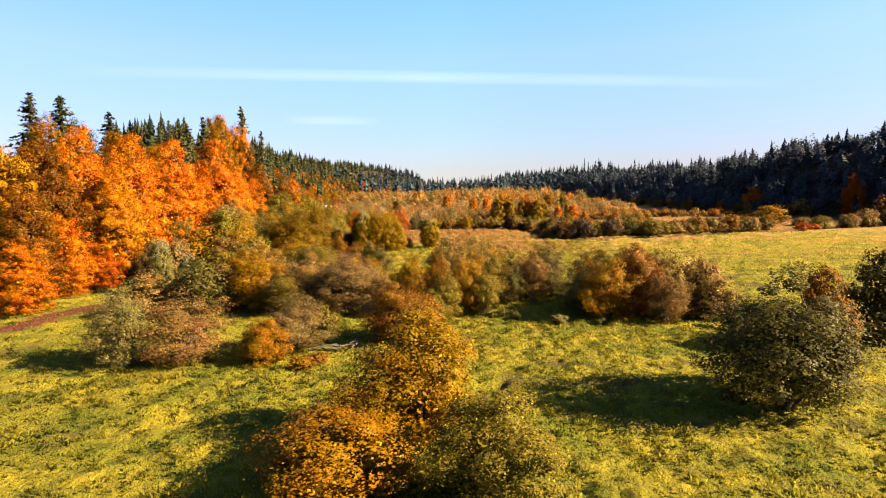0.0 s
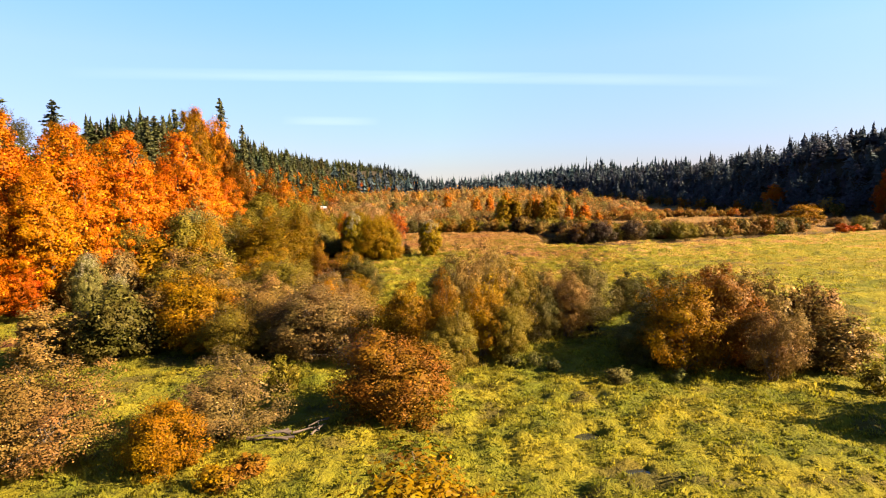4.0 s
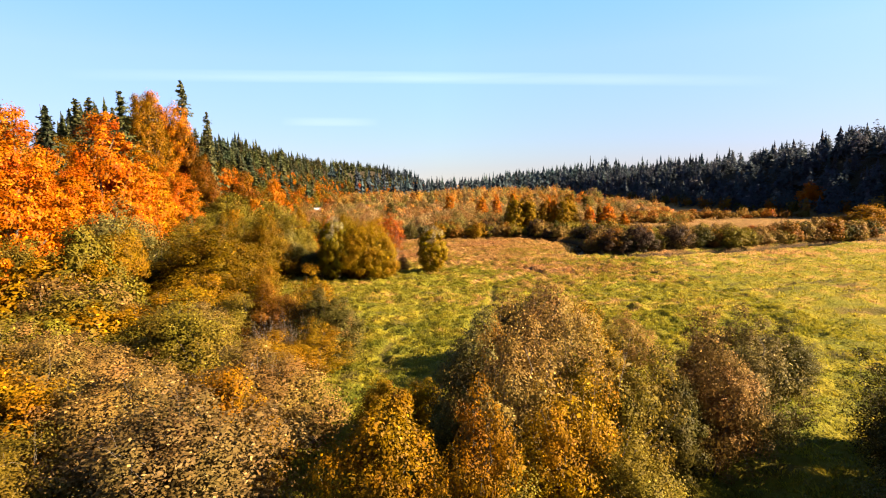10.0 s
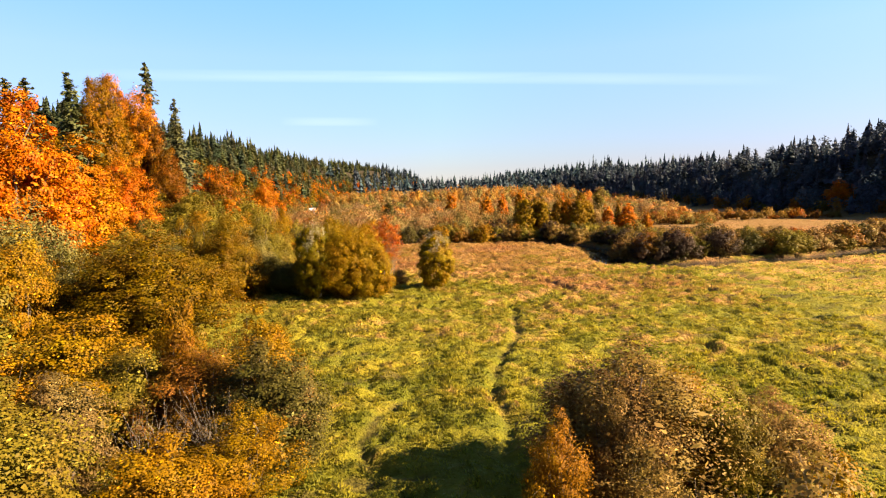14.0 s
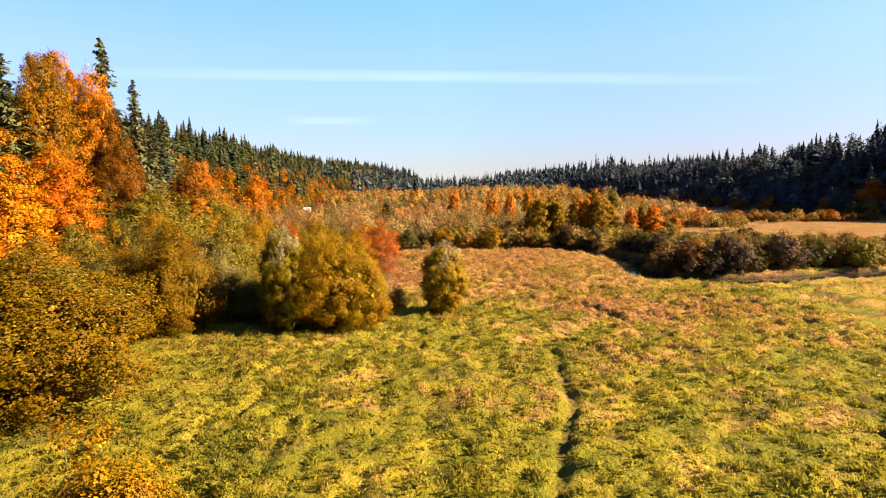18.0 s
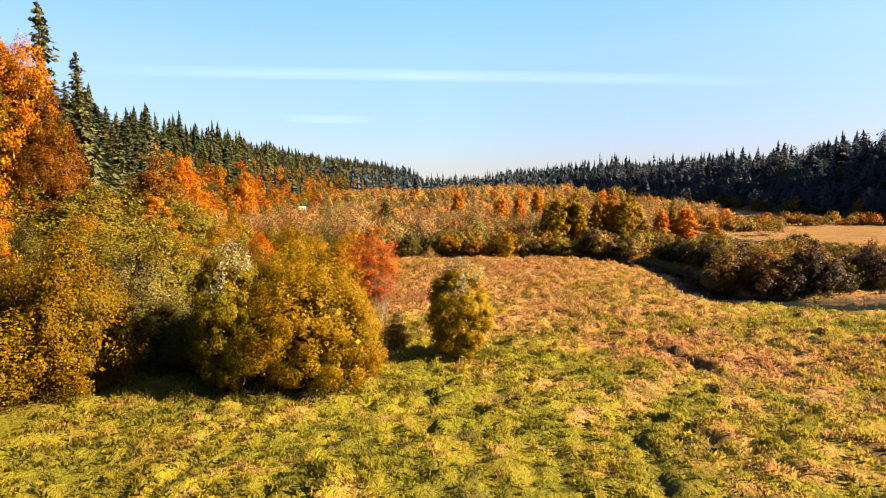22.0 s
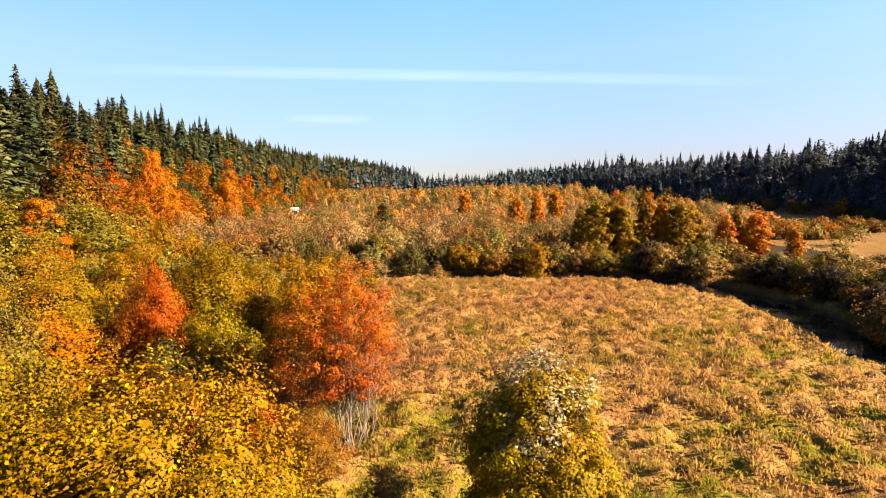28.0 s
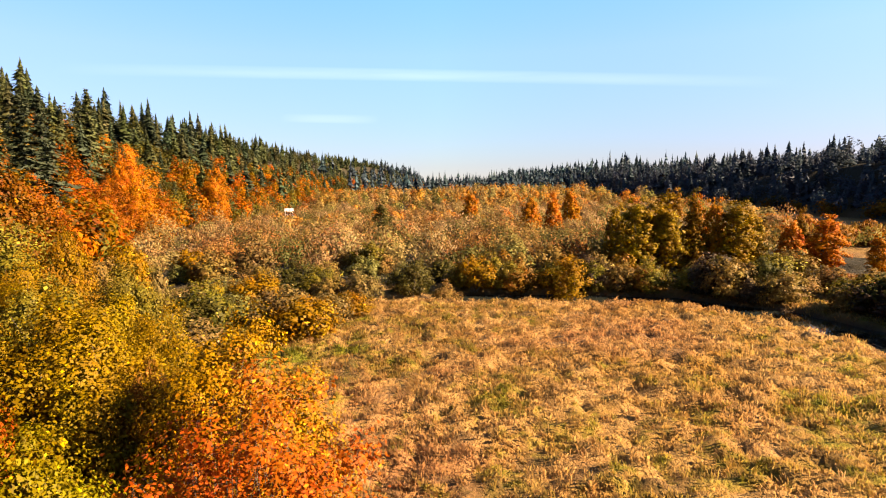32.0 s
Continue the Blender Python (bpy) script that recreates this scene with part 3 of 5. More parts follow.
# each kind: nominal height and radius, and its meshes
KINDS = {
    "willow": (7.0, 2.8, [broadleaf(11 + i, 7.0, 2.8, 140, 245, (0.122, 0.074), low=0.0, flare=0.35, fill=0.72, spread=0.26, stems=6, twigs=22) for i in range(4)]),
    "willow_far": (7.0, 2.8, [broadleaf(15 + i, 7.0, 2.8, 115, 85, (0.23, 0.14), low=0.0, flare=0.35, fill=0.72, spread=0.27, stems=5, twigs=6, soft=0.68) for i in range(4)]),
    "bushy": (6.0, 2.6, [broadleaf(31 + i, 6.0, 2.6, 130, 245, (0.118, 0.072), low=-0.04, flare=0.2, fill=0.72, spread=0.26, stems=7, stem_r=0.06, twigs=24) for i in range(3)]),
    "bushy_far": (6.0, 2.6, [broadleaf(35 + i, 6.0, 2.6, 110, 85, (0.22, 0.13), low=-0.04, flare=0.2, fill=0.72, spread=0.27, stems=6, stem_r=0.06, twigs=6, soft=0.68) for i in range(3)]),
    "stemmy": (6.5, 2.4, [broadleaf(51 + i, 6.5, 2.4, 150, 190, (0.098, 0.056), low=0.0, flare=0.1, fill=0.35, stems=9, stem_r=0.055, twigs=90, core=420, spread=0.25, lobes=9, bark=PALE_BARK if i == 1 else BARK) for i in range(4)]),
    "stemmy_far": (6.5, 2.4, [broadleaf(56 + i, 6.5, 2.4, 110, 80, (0.20, 0.12), low=0.0, flare=0.1, fill=0.4, stems=8, stem_r=0.06, twigs=20, core=420, spread=0.26, lobes=8, soft=0.68) for i in range(2)]),
    "dome": (7.0, 2.8, [broadleaf(25 + i, 7.0, 2.8, 230, 290, (0.100, 0.066), low=-0.02, flare=0.3, fill=0.70, stems=6, twigs=12, spread=0.25, lobes=6) for i in range(3)]),
    "grove": (8.3, 4.7, [broadleaf(23, 8.3, 4.7, 440, 320, (0.100, 0.066), low=-0.04, flare=0.25, fill=0.78, stems=12, twigs=12, core=3200, spread=0.17, lobes=12)]),
    "egg": (6.6, 2.4, [broadleaf(29, 6.6, 2.4, 220, 290, (0.104, 0.068), low=0.0, flare=0.12, fill=0.78, stems=6, twigs=12, spread=0.19, lobes=1)]),
    "bare": (5.0, 1.8, [broadleaf(41 + i, 5.0, 1.8, 70, 3, (0.12, 0.06), low=0.25, flare=-0.2, fill=0.3, stems=9, stem_r=0.032, twigs=110, bark=PALE_BARK, core=0) for i in range(2)]),
    "small": (1.6, 0.9, [broadleaf(71 + i, 1.6, 0.9, 40, 44, (0.17, 0.06), low=-0.05, flare=0.0, stems=7, stem_r=0.02, twigs=14, core=60) for i in range(2)]),
    "maple": (18.0, 5.0, [broadleaf(91 + i, 18.0, 5.0, 330, 165, (0.18, 0.15), low=-0.02, flare=0.4, fill=0.8, stems=7, stem_r=0.2, twigs=8, trunk_to=0.2, spread=0.17, core=2400, lobes=9, soft=0.8) for i in range(3)]),
    "maple_far": (18.0, 5.0, [broadleaf(95 + i, 18.0, 5.0, 220, 80, (0.32, 0.26), low=-0.02, flare=0.4, fill=0.8, stems=6, stem_r=0.2, twigs=4, trunk_to=0.2, spread=0.22, core=2400, lobes=8, soft=0.85) for i in range(3)]),
    "twiggy": (8.8, 2.8, [broadleaf(121, 8.8, 2.8, 340, 100, (0.092, 0.056), low=0.26, flare=0.0, fill=0.5, stems=26, stem_r=0.03, twigs=420, spread=0.17, bark=PALE_BARK, core=0, soft=0.7)]),
    "fir": (18.0, 3.0, [conifer(141 + i, 18.0, 3.0, 32, 8, 10, 0.45) for i in range(4)]),
    "poplar": (12.0, 2.0, [broadleaf(161 + i, 12.0, 2.0, 150, 80, (0.21, 0.16), low=0.0, flare=0.7, fill=0.6, stems=6, stem_r=0.10, twigs=10, trunk_to=0.2, spread=0.26, lobes=9, soft=0.8) for i in range(3)]),
    "scrub": (4.0, 2.2, [broadleaf(181 + i, 4.0, 2.2, 70, 60, (0.20, 0.12), low=-0.05, flare=0.1, fill=0.6, stems=6, stem_r=0.05, twigs=24, core=300, spread=0.27, lobes=5, soft=0.72) for i in range(4)]),
    "scrub_far": (4.0, 2.2, [broadleaf(186 + i, 4.0, 2.2, 60, 40, (0.28, 0.18), low=-0.05, flare=0.1, fill=0.6, stems=5, stem_r=0.05, twigs=4, core=300, spread=0.29, lobes=5, soft=0.8) for i in range(3)]),
}
NOUN = {"willow": ("willow_tree", "willow", "willow with a rounded leafy crown"), "bushy": ("shrub", "shrub", "bushy shrub with leaves down to the grass"),
        "dome": ("willow_tree", "willow", "dense dome-shaped willow at the meadow's edge"), "egg": ("willow_tree", "willow", "egg-shaped willow standing alone in the meadow"),
        "grove": ("willow_tree", "willow", "broad dome-shaped willow at the meadow's edge"),
        "bare": ("bare_shrub", "shrub", "leafless shrub with pale grey branches"),
        "stemmy": ("willow_shrub", "shrub", "many-stemmed shrub with thinning leaves"), "small": ("low_shrub", "shrub", "low shrub in the meadow grass"),
        "maple": ("maple_tree", "maple", "broad maple at the foot of the slope"), "twiggy": ("birch_tree", "tree", "half-bare tree with pale grey stems"),
        "fir": ("fir_tree", "fir", "tall fir standing on the wooded ridge"), 
        "poplar": ("cottonwood_tree", "cottonwood", "upright cottonwood rising from the thicket"), "scrub": ("thicket_shrub", "shrub", "shrub in the thicket beyond the creek")}
prng = random.Random(5)


def plant(kind, tint, x, y, h, w, group="", label="", pale=False, lean=0.0):
    """One tree as a thing: trunk and crown under an empty at its foot. h counts from the level of the valley floor."""
    z = float(land(x, y))
    tall = max(h * 1.05 + float(flat(y)) - z, 0.45 * h)
    detail = kind if (kind == "maple" and y < 166) or (-24 < x < 22 and y < 166 and kind != "scrub") or (95 < y < 172 and -58 < x < 8 and kind != "scrub") or (kind == "scrub" and 20 < x < 60 and y < 176) or (kind == "scrub" and x <= 20 and y < 197) or kind + "_far" not in KINDS else kind + "_far"
    nh, nr, meshes = KINDS[detail]
    w *= {"fir": 1.45, "egg": 1.02, "grove": 1.0, "dome": 1.1, "small": 1.1, "bare": 2.2}.get(kind, 1.18)
    crown, wood = meshes[prng.randrange(len(meshes))]
    colour, word = TINTS[tint]
    name, category, text = NOUN[kind]
    root = new(name)
    root.empty_display_size = 0.3
    root.location = (x, y, z - 0.05)
    root.rotation_euler = (radians(prng.uniform(-2, 2)), radians(prng.uniform(-2, 2)), 0.0 if pale else prng.uniform(0, 6.28))
    root.scale = (w / nr, w / nr, tall / nh)
    tagged(root, label or word + " " + text, category, group)
    trunk, leafage = new("trunk", wood), new("crown", crown)
    for o in (trunk, leafage):
        o.parent = root
    k = prng.uniform(0.9, 1.1)
    leafage.color = (colour[0] * k, colour[1] * k * prng.uniform(0.94, 1.06), colour[2] * k, 1)
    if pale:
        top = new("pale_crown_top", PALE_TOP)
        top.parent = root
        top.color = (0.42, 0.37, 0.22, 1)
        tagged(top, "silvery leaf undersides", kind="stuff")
    return root


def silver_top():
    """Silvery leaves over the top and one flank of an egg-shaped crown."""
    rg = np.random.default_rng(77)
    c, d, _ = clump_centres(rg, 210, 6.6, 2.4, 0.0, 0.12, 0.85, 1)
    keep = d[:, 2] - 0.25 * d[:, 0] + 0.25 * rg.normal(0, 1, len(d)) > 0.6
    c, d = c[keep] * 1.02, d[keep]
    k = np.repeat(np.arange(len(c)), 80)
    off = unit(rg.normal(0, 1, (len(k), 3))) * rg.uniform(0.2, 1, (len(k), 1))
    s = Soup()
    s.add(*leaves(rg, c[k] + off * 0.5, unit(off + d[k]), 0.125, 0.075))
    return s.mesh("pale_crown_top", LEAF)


PALE_TOP = silver_top()

# ---- trees and shrubs, along the flight ----
plant("willow", "OLIVE", 2.0, 21.0, 4.7, 2.4)
plant("willow", "GOLD", -1.5, 26.9, 6.6, 3.1)
plant("bushy", "AMBER", -4.7, 22.6, 3.9, 3.1)
plant("willow", "DKOLIVE", 18.2, 30.1, 7.7, 3.8)
plant("bushy", "RUST", 27.8, 40.9, 6.4, 1.8)
plant("willow", "DKOLIVE", 32.6, 43.0, 7.4, 2.6)
plant("stemmy", "OLIVEP", -23.3, 40.5, 6.6, 2.4)
plant("stemmy", "BROWN", -19.4, 41.6, 5.7, 2.9)
plant("bushy", "AMBER", -13.3, 40.8, 3.7, 1.7)
plant("stemmy", "PALE", -11.5, 43.7, 4.8, 2.4)
plant("small", "AMBER", -10.0, 38.6, 1.4, 0.9)
plant("willow", "OLIVE", 0.0, 53.0, 4.8, 1.7)
plant("willow", "DKOLIVE", 17.4, 71.0, 4.5, 1.9)
plant("willow", "OLIVEP", 13.6, 55.3, 4.4, 1.7)
plant("willow", "DKOLIVE", 15.7, 57.2, 6.1, 1.9)
plant("bushy", "RUST", 18.0, 54.1, 7.8, 2.5)
plant("stemmy", "BROWN", 19.8, 50.8, 5.6, 1.7)
plant("small", "SAGE", 4.2, 55.1, 1.0, 0.7)
plant("small", "SAGE", 5.6, 54.3, 1.3, 0.5)
plant("small", "SAGE", 6.7, 53.6, 1.1, 0.6)
plant("small", "SAGE", 10.3, 50.7, 1.4, 1.0)
plant("small", "SAGE", 14.0, 50.9, 1.0, 0.6)
plant("small", "OLIVE", 24.3, 48.1, 1.9, 1.0)
plant("bushy", "RUST", -3.9, 46.4, 5.6, 2.9)
plant("bushy", "GOLD", -4.6, 67.0, 3.6, 1.3)
plant("bushy", "GOLD", -2.5, 67.6, 3.3, 1.1)
plant("bushy", "AMBERM", -3.7, 56.4, 6.2, 1.9)
plant("stemmy", "AMBERM", -0.8, 54.2, 7.2, 1.3)
plant("stemmy", "BROWN", 0.8, 58.5, 8.5, 2.0)
plant("stemmy", "BROWN", 2.6, 61.0, 8.4, 2.2)
plant("stemmy", "AMBER", 2.2, 57.0, 7.0, 1.7)
plant("stemmy", "OLIVE", 4.3, 60.0, 7.6, 2.0)
plant("willow", "OLIVE", 4.0, 56.5, 4.6, 1.5)
plant("willow", "OLIVEP", 0.2, 62.6, 7.4, 1.9)
plant("stemmy", "BROWN", 3.6, 64.6, 8.0, 2.2)
plant("willow", "DKOLIVE", 7.2, 62.0, 5.6, 1.6)
plant("stemmy", "BROWN", 9.6, 63.0, 6.4, 1.9)
plant("stemmy", "OLIVEP", 12.0, 64.5, 6.7, 2.1)
plant("willow", "BROWN", 10.8, 66.2, 6.2, 1.9)
plant("stemmy", "AMBER", 5.6, 66.0, 6.6, 1.8)
plant("willow", "OLIVE", -1.2, 50.5, 3.8, 1.3)
plant("stemmy", "BROWN", 4.2, 79.0, 5.5, 2.2)
plant("bushy", "AMBER", 6.9, 78.0, 5.0, 1.7)
plant("stemmy", "BROWN", 10.6, 77.0, 4.3, 1.8)
plant("willow", "OLIVE", 8.6, 77.0, 4.4, 1.5)
plant("stemmy", "AMBER", 1.5, 74.0, 4.8, 1.2)
plant("stemmy", "BROWN", 4.3, 75.0, 5.8, 1.4)
plant("stemmy", "BROWN", 4.8, 77.0, 6.2, 3.4)
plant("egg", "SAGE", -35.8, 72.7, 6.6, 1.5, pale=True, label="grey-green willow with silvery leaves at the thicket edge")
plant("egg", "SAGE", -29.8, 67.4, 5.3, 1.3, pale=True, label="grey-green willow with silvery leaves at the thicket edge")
plant("small", "RUST", -9.6, 38.6, 1.2, 0.7)
plant("small", "RUST", -9.2, 39.8, 1.3, 1.0)
plant("willow", "AMBER", -11.6, 85.0, 6.6, 2.0)
plant("stemmy", "RUST", -13.9, 83.0, 5.6, 2.6)
plant("stemmy", "AMBER", -10.0, 77.0, 4.1, 1.9)
plant("bushy", "AMBER", -12.2, 75.0, 4.1, 2.2)
plant("willow", "OLIVE", -18.9, 84.0, 4.2, 2.7)
plant("stemmy", "BROWN", -9.4, 81.0, 4.7, 1.6)
plant("bushy", "AMBERM", -15.3, 84.0, 7.4, 1.2)
plant("willow", "OLIVEP", 14.5, 56.1, 4.2, 2.1)
plant("stemmy", "DKOLIVE", 16.6, 60.6, 6.4, 2.2)
plant("bushy", "RUST", 21.0, 62.2, 6.4, 1.7)
plant("willow", "DKOLIVE", 19.3, 63.1, 5.1, 1.8)
plant("bushy", "AMBER", -10.0, 61.5, 5.9, 2.0)
plant("willow", "DKOLIVE", -10.3, 81.0, 5.6, 2.4)
plant("willow", "DKOLIVE", -25.5, 59.1, 6.1, 2.8)
plant("bushy", "AMBER", -20.6, 61.7, 7.1, 3.4)
plant("stemmy", "PALE", -10.2, 58.2, 6.8, 3.5)
plant("small", "OLIVE", -10.6, 51.0, 2.5, 1.1)
plant("stemmy", "PALE", -11.0, 58.1, 6.2, 2.7)
plant("stemmy", "PINK", -10.7, 65.2, 5.7, 2.5)
plant("stemmy", "PINK", -17.4, 67.8, 4.9, 2.5)
plant("bushy", "AMBER", -24.4, 77.1, 5.9, 3.0)
plant("stemmy", "DKOLIVE", -10.1, 81.0, 5.7, 1.9)
plant("stemmy", "RUST", -12.6, 82.0, 5.8, 1.8)
plant("willow", "OLIVE", -17.1, 82.4, 5.1, 2.2)
plant("bushy", "AMBER", -22.0, 85.4, 6.6, 3.3)
plant("dome", "BRONZE", -26.1, 102.7, 9.2, 5.3)
plant("dome", "BRONZE", -36.1, 111.0, 8.2, 4.1)
plant("willow", "DKOLIVE", -36.4, 127.5, 7.7, 3.6)
plant("dome", "BRONZE", -26.3, 121.5, 9.9, 3.1)
plant("willow", "OLIVE", -25.3, 131.7, 9.5, 2.9)
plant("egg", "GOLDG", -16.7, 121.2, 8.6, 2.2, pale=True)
# two dark-leaved shrubs added to blacken the shaded gap beside the grove
plant("bushy", "DKOLIVE", -20.8, 125.0, 4.8, 2.3)
plant("bushy", "DKOLIVE", -23.0, 127.5, 5.2, 2.3)
plant("grove", "GOLD", -12.6, 123.0, 8.5, 4.7)
plant("dome", "GOLD", -9.8, 121.8, 6.9, 2.0)
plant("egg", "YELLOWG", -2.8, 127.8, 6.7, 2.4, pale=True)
plant("stemmy", "BROWN", -7.9, 130.2, 2.9, 1.1)
plant("small", "OLIVE", -8.8, 122.9, 1.5, 0.9)
plant("willow", "BRONZE", -30.9, 115.4, 8.3, 4.1)
# dark leaf tint stands in for the shade behind the gap
plant("willow", "DKOLIVE", -27.4, 125.6, 8.4, 2.8)
plant("dome", "GOLDG", -15.7, 123.5, 8.8, 2.4)
plant("bare", "PINK", -13.1, 76.0, 5.2, 0.9)
plant("bare", "PINK", -11.5, 79.0, 4.7, 0.9)
plant("bare", "PINK", -9.8, 66.0, 5.4, 1.0)
plant("bare", "PINK", -7.3, 56.0, 2.7, 1.4)
plant("twiggy", "SALMON", -10.2, 137.0, 9.4, 2.6)
plant("stemmy", "RUSTM", -13.8, 134.5, 4.2, 2.0)
plant("stemmy", "RUST", -11.4, 134.0, 3.4, 1.7)
plant("stemmy", "RUSTM", -16.4, 135.0, 4.6, 2.0)
plant("dome", "YELLOW", -13.4, 144.0, 8.5, 2.7)
plant("dome", "GOLD", -19.2, 146.0, 8.8, 3.3)
plant("dome", "REDOR", -21.4, 142.0, 8.6, 1.9)
plant("dome", "GOLD", -17.7, 149.0, 7.9, 2.1)
plant("bushy", "GOLDG", -17.5, 140.5, 7.5, 2.1)
plant("bushy", "DKOLIVE", -18.9, 138.0, 5.7, 2.1)
plant("stemmy", "RUSTM", -19.1, 136.5, 5.0, 1.6)
plant("stemmy", "RUST", -15.0, 138.0, 5.4, 1.7)
plant("bare", "RED", -12.7, 137.0, 5.9, 1.1)
plant("bare", "RED", -9.8, 138.5, 7.2, 1.0)
plant("maple", "ORANGE", -41.1, 162.0, 12.0, 3.4)
plant("bushy", "AMBER", -29.3, 146.0, 7.4, 2.6)
plant("bushy", "RUST", -23.5, 141.0, 5.2, 2.2)
plant("bushy", "YELLOW", -35.3, 180.0, 8.7, 1.7)
plant("small", "PALE", -31.7, 178.0, 6.6, 1.3)
plant("bushy", "OLIVE", -45.0, 158.0, 9.5, 5.0)
plant("bushy", "GOLD", -31.5, 150.0, 7.8, 3.4)
plant("bushy", "GOLD", -20.4, 148.0, 8.3, 2.3)
plant("bushy", "RUST", -17.0, 146.0, 7.3, 1.1)
plant("maple", "YELLOWM", -53.7, 70.0, 20.6, 4.7)
plant("maple", "BROWNM", -51.4, 74.0, 20.4, 4.3)
plant("maple", "ORANGE", -52.6, 84.0, 22.6, 4.8)
plant("maple", "BROWNM", -48.3, 66.0, 13.9, 3.5)
plant("maple", "ORANGEB", -46.2, 82.0, 16.4, 4.4)
plant("maple", "ORANGE", -48.8, 92.0, 22.2, 5.3)
plant("maple", "ORANGE", -47.3, 72.0, 11.1, 3.2)
plant("maple", "ORANGE", -45.0, 60.0, 8.4, 2.9)
plant("maple", "REDOR", -45.5, 78.0, 6.4, 2.1)
plant("maple", "ORANGE", -47.3, 102.0, 22.2, 5.4)
plant("maple", "ORANGE", -46.0, 116.0, 23.4, 5.6)
plant("maple", "ORANGEB", -47.3, 128.0, 19.7, 5.6)
plant("maple", "ORANGE", -46.5, 136.0, 17.5, 4.2)
plant("maple", "ORANGE", -48.2, 110.0, 17.7, 4.8)
plant("maple", "ORANGEB", -48.5, 95.0, 11.5, 4.2)
plant("maple", "AMBERM", -58.8, 155.0, 32.6, 4.8)
plant("maple", "ORANGEB", -58.0, 162.0, 33.4, 4.5)
plant("maple", "BROWNM", -47.5, 152.0, 17.9, 4.2)
plant("maple", "BROWNM", -53.6, 160.0, 26.7, 3.9)
plant("maple", "ORANGEB", -61.1, 165.0, 34.6, 4.7)
plant("maple", "AMBERM", -62.7, 160.0, 33.1, 4.4)
plant("maple", "ORANGEB", -53.4, 148.0, 18.2, 4.2)
plant("maple", "BROWNM", -49.8, 158.0, 21.2, 3.6)
plant("maple", "AMBERM", -61.0, 90.0, 24.5, 3.9)
plant("maple", "DKOLIVE", -59.9, 95.0, 24.5, 4.4)
plant("maple", "AMBERM", -58.4, 105.0, 24.0, 3.9)
plant("maple", "AMBERM", -57.6, 115.0, 22.4, 4.0)
plant("maple", "AMBERM", -61.4, 130.0, 23.6, 3.8)
plant("fir", "FIRL", -59.8, 140.0, 29.0, 3.2)
plant("fir", "FIRL", -59.8, 150.0, 31.6, 3.4)
plant("fir", "FIRL", -55.7, 165.0, 36.7, 3.2)
plant("fir", "FIRL", -64.0, 91.0, 27.8, 3.2)
plant("fir", "FIRL", -64.0, 99.0, 28.8, 3.4)
plant("fir", "FIR", -62.0, 109.0, 27.6, 3.0)
plant("fir", "FIRL", -61.0, 119.0, 25.2, 2.8)
plant("fir", "FIR", -60.0, 127.0, 25.8, 2.6)
plant("fir", "FIRL", -60.0, 136.0, 28.2, 3.0)
plant("maple", "DKOLIVE", -60.1, 160.0, 31.2, 4.2)
plant("fir", "FIRL", -49.9, 163.0, 29.7, 2.6)
plant("maple", "AMBERM", -56.3, 104.0, 23.4, 3.2)
plant("maple", "DKOLIVE", -57.4, 110.0, 22.6, 3.2)
plant("maple", "DKOLIVE", -57.5, 118.0, 22.0, 3.5)
plant("willow", "PALE", -39.9, 80.0, 7.0, 2.5)
plant("willow", "PALE", -39.5, 85.0, 6.7, 2.4)
plant("willow", "OLIVE", -46.4, 98.0, 11.7, 4.3)
plant("willow", "SAGE", -40.3, 108.0, 11.8, 4.5)
plant("willow", "OLIVE", -32.1, 112.0, 8.5, 5.6)
plant("willow", "AMBER", -37.7, 92.0, 7.9, 4.0)
plant("willow", "AMBER", -21.5, 80.0, 5.6, 3.6)
plant("willow", "OLIVE", -41.4, 150.0, 13.6, 6.1)
plant("willow", "OLIVE", -30.4, 135.0, 8.9, 3.8)
plant("willow", "AMBER", -49.3, 90.0, 11.0, 3.9)
plant("willow", "PALE", -17.6, 78.0, 5.2, 2.1)
plant("willow", "BROWN", -10.2, 66.0, 5.4, 2.9)
plant("willow", "OLIVE", -32.8, 135.0, 9.2, 4.5)
plant("willow", "OLIVE", -42.9, 150.0, 12.6, 6.2)
plant("willow", "OLIVE", -40.4, 165.0, 13.0, 5.9)
plant("willow", "OLIVE", -36.6, 95.0, 10.2, 3.0)
plant("willow", "AMBER", -35.1, 100.0, 10.1, 3.0)
plant("willow", "OLIVEP", -26.4, 130.0, 8.0, 3.4)
plant("willow", "OLIVE", -48.8, 150.0, 13.6, 6.5)
plant("willow", "OLIVE", -42.7, 160.0, 12.7, 6.6)
plant("willow", "GOLD", -51.5, 166.0, 14.2, 6.1)
plant("willow", "OLIVE", -47.2, 140.0, 11.3, 5.0)
plant("willow", "OLIVE", -28.6, 140.0, 8.9, 3.1)
plant("willow", "ORANGEB", -26.5, 140.0, 6.8, 3.0)
plant("maple", "BROWNM", -50.0, 182.0, 20.0, 4.2)
plant("fir", "FIRL", -70.5, 196.0, 30.4, 3.8)
plant("fir", "FIR", -73.4, 208.0, 30.5, 3.7)
plant("fir", "FIRL", -67.9, 188.0, 24.5, 3.3)
plant("fir", "FIR", -81.6, 232.0, 30.5, 4.0)
plant("fir", "FIR", -71.2, 200.0, 27.9, 3.4)
plant("fir", "FIRL", -69.5, 205.0, 24.3, 3.2)
plant("fir", "FIR", -81.3, 238.0, 30.0, 3.9)
plant("fir", "FIRL", -66.3, 190.0, 20.9, 3.1)
plant("fir", "FIRL", -110.3, 300.0, 42.3, 4.2)
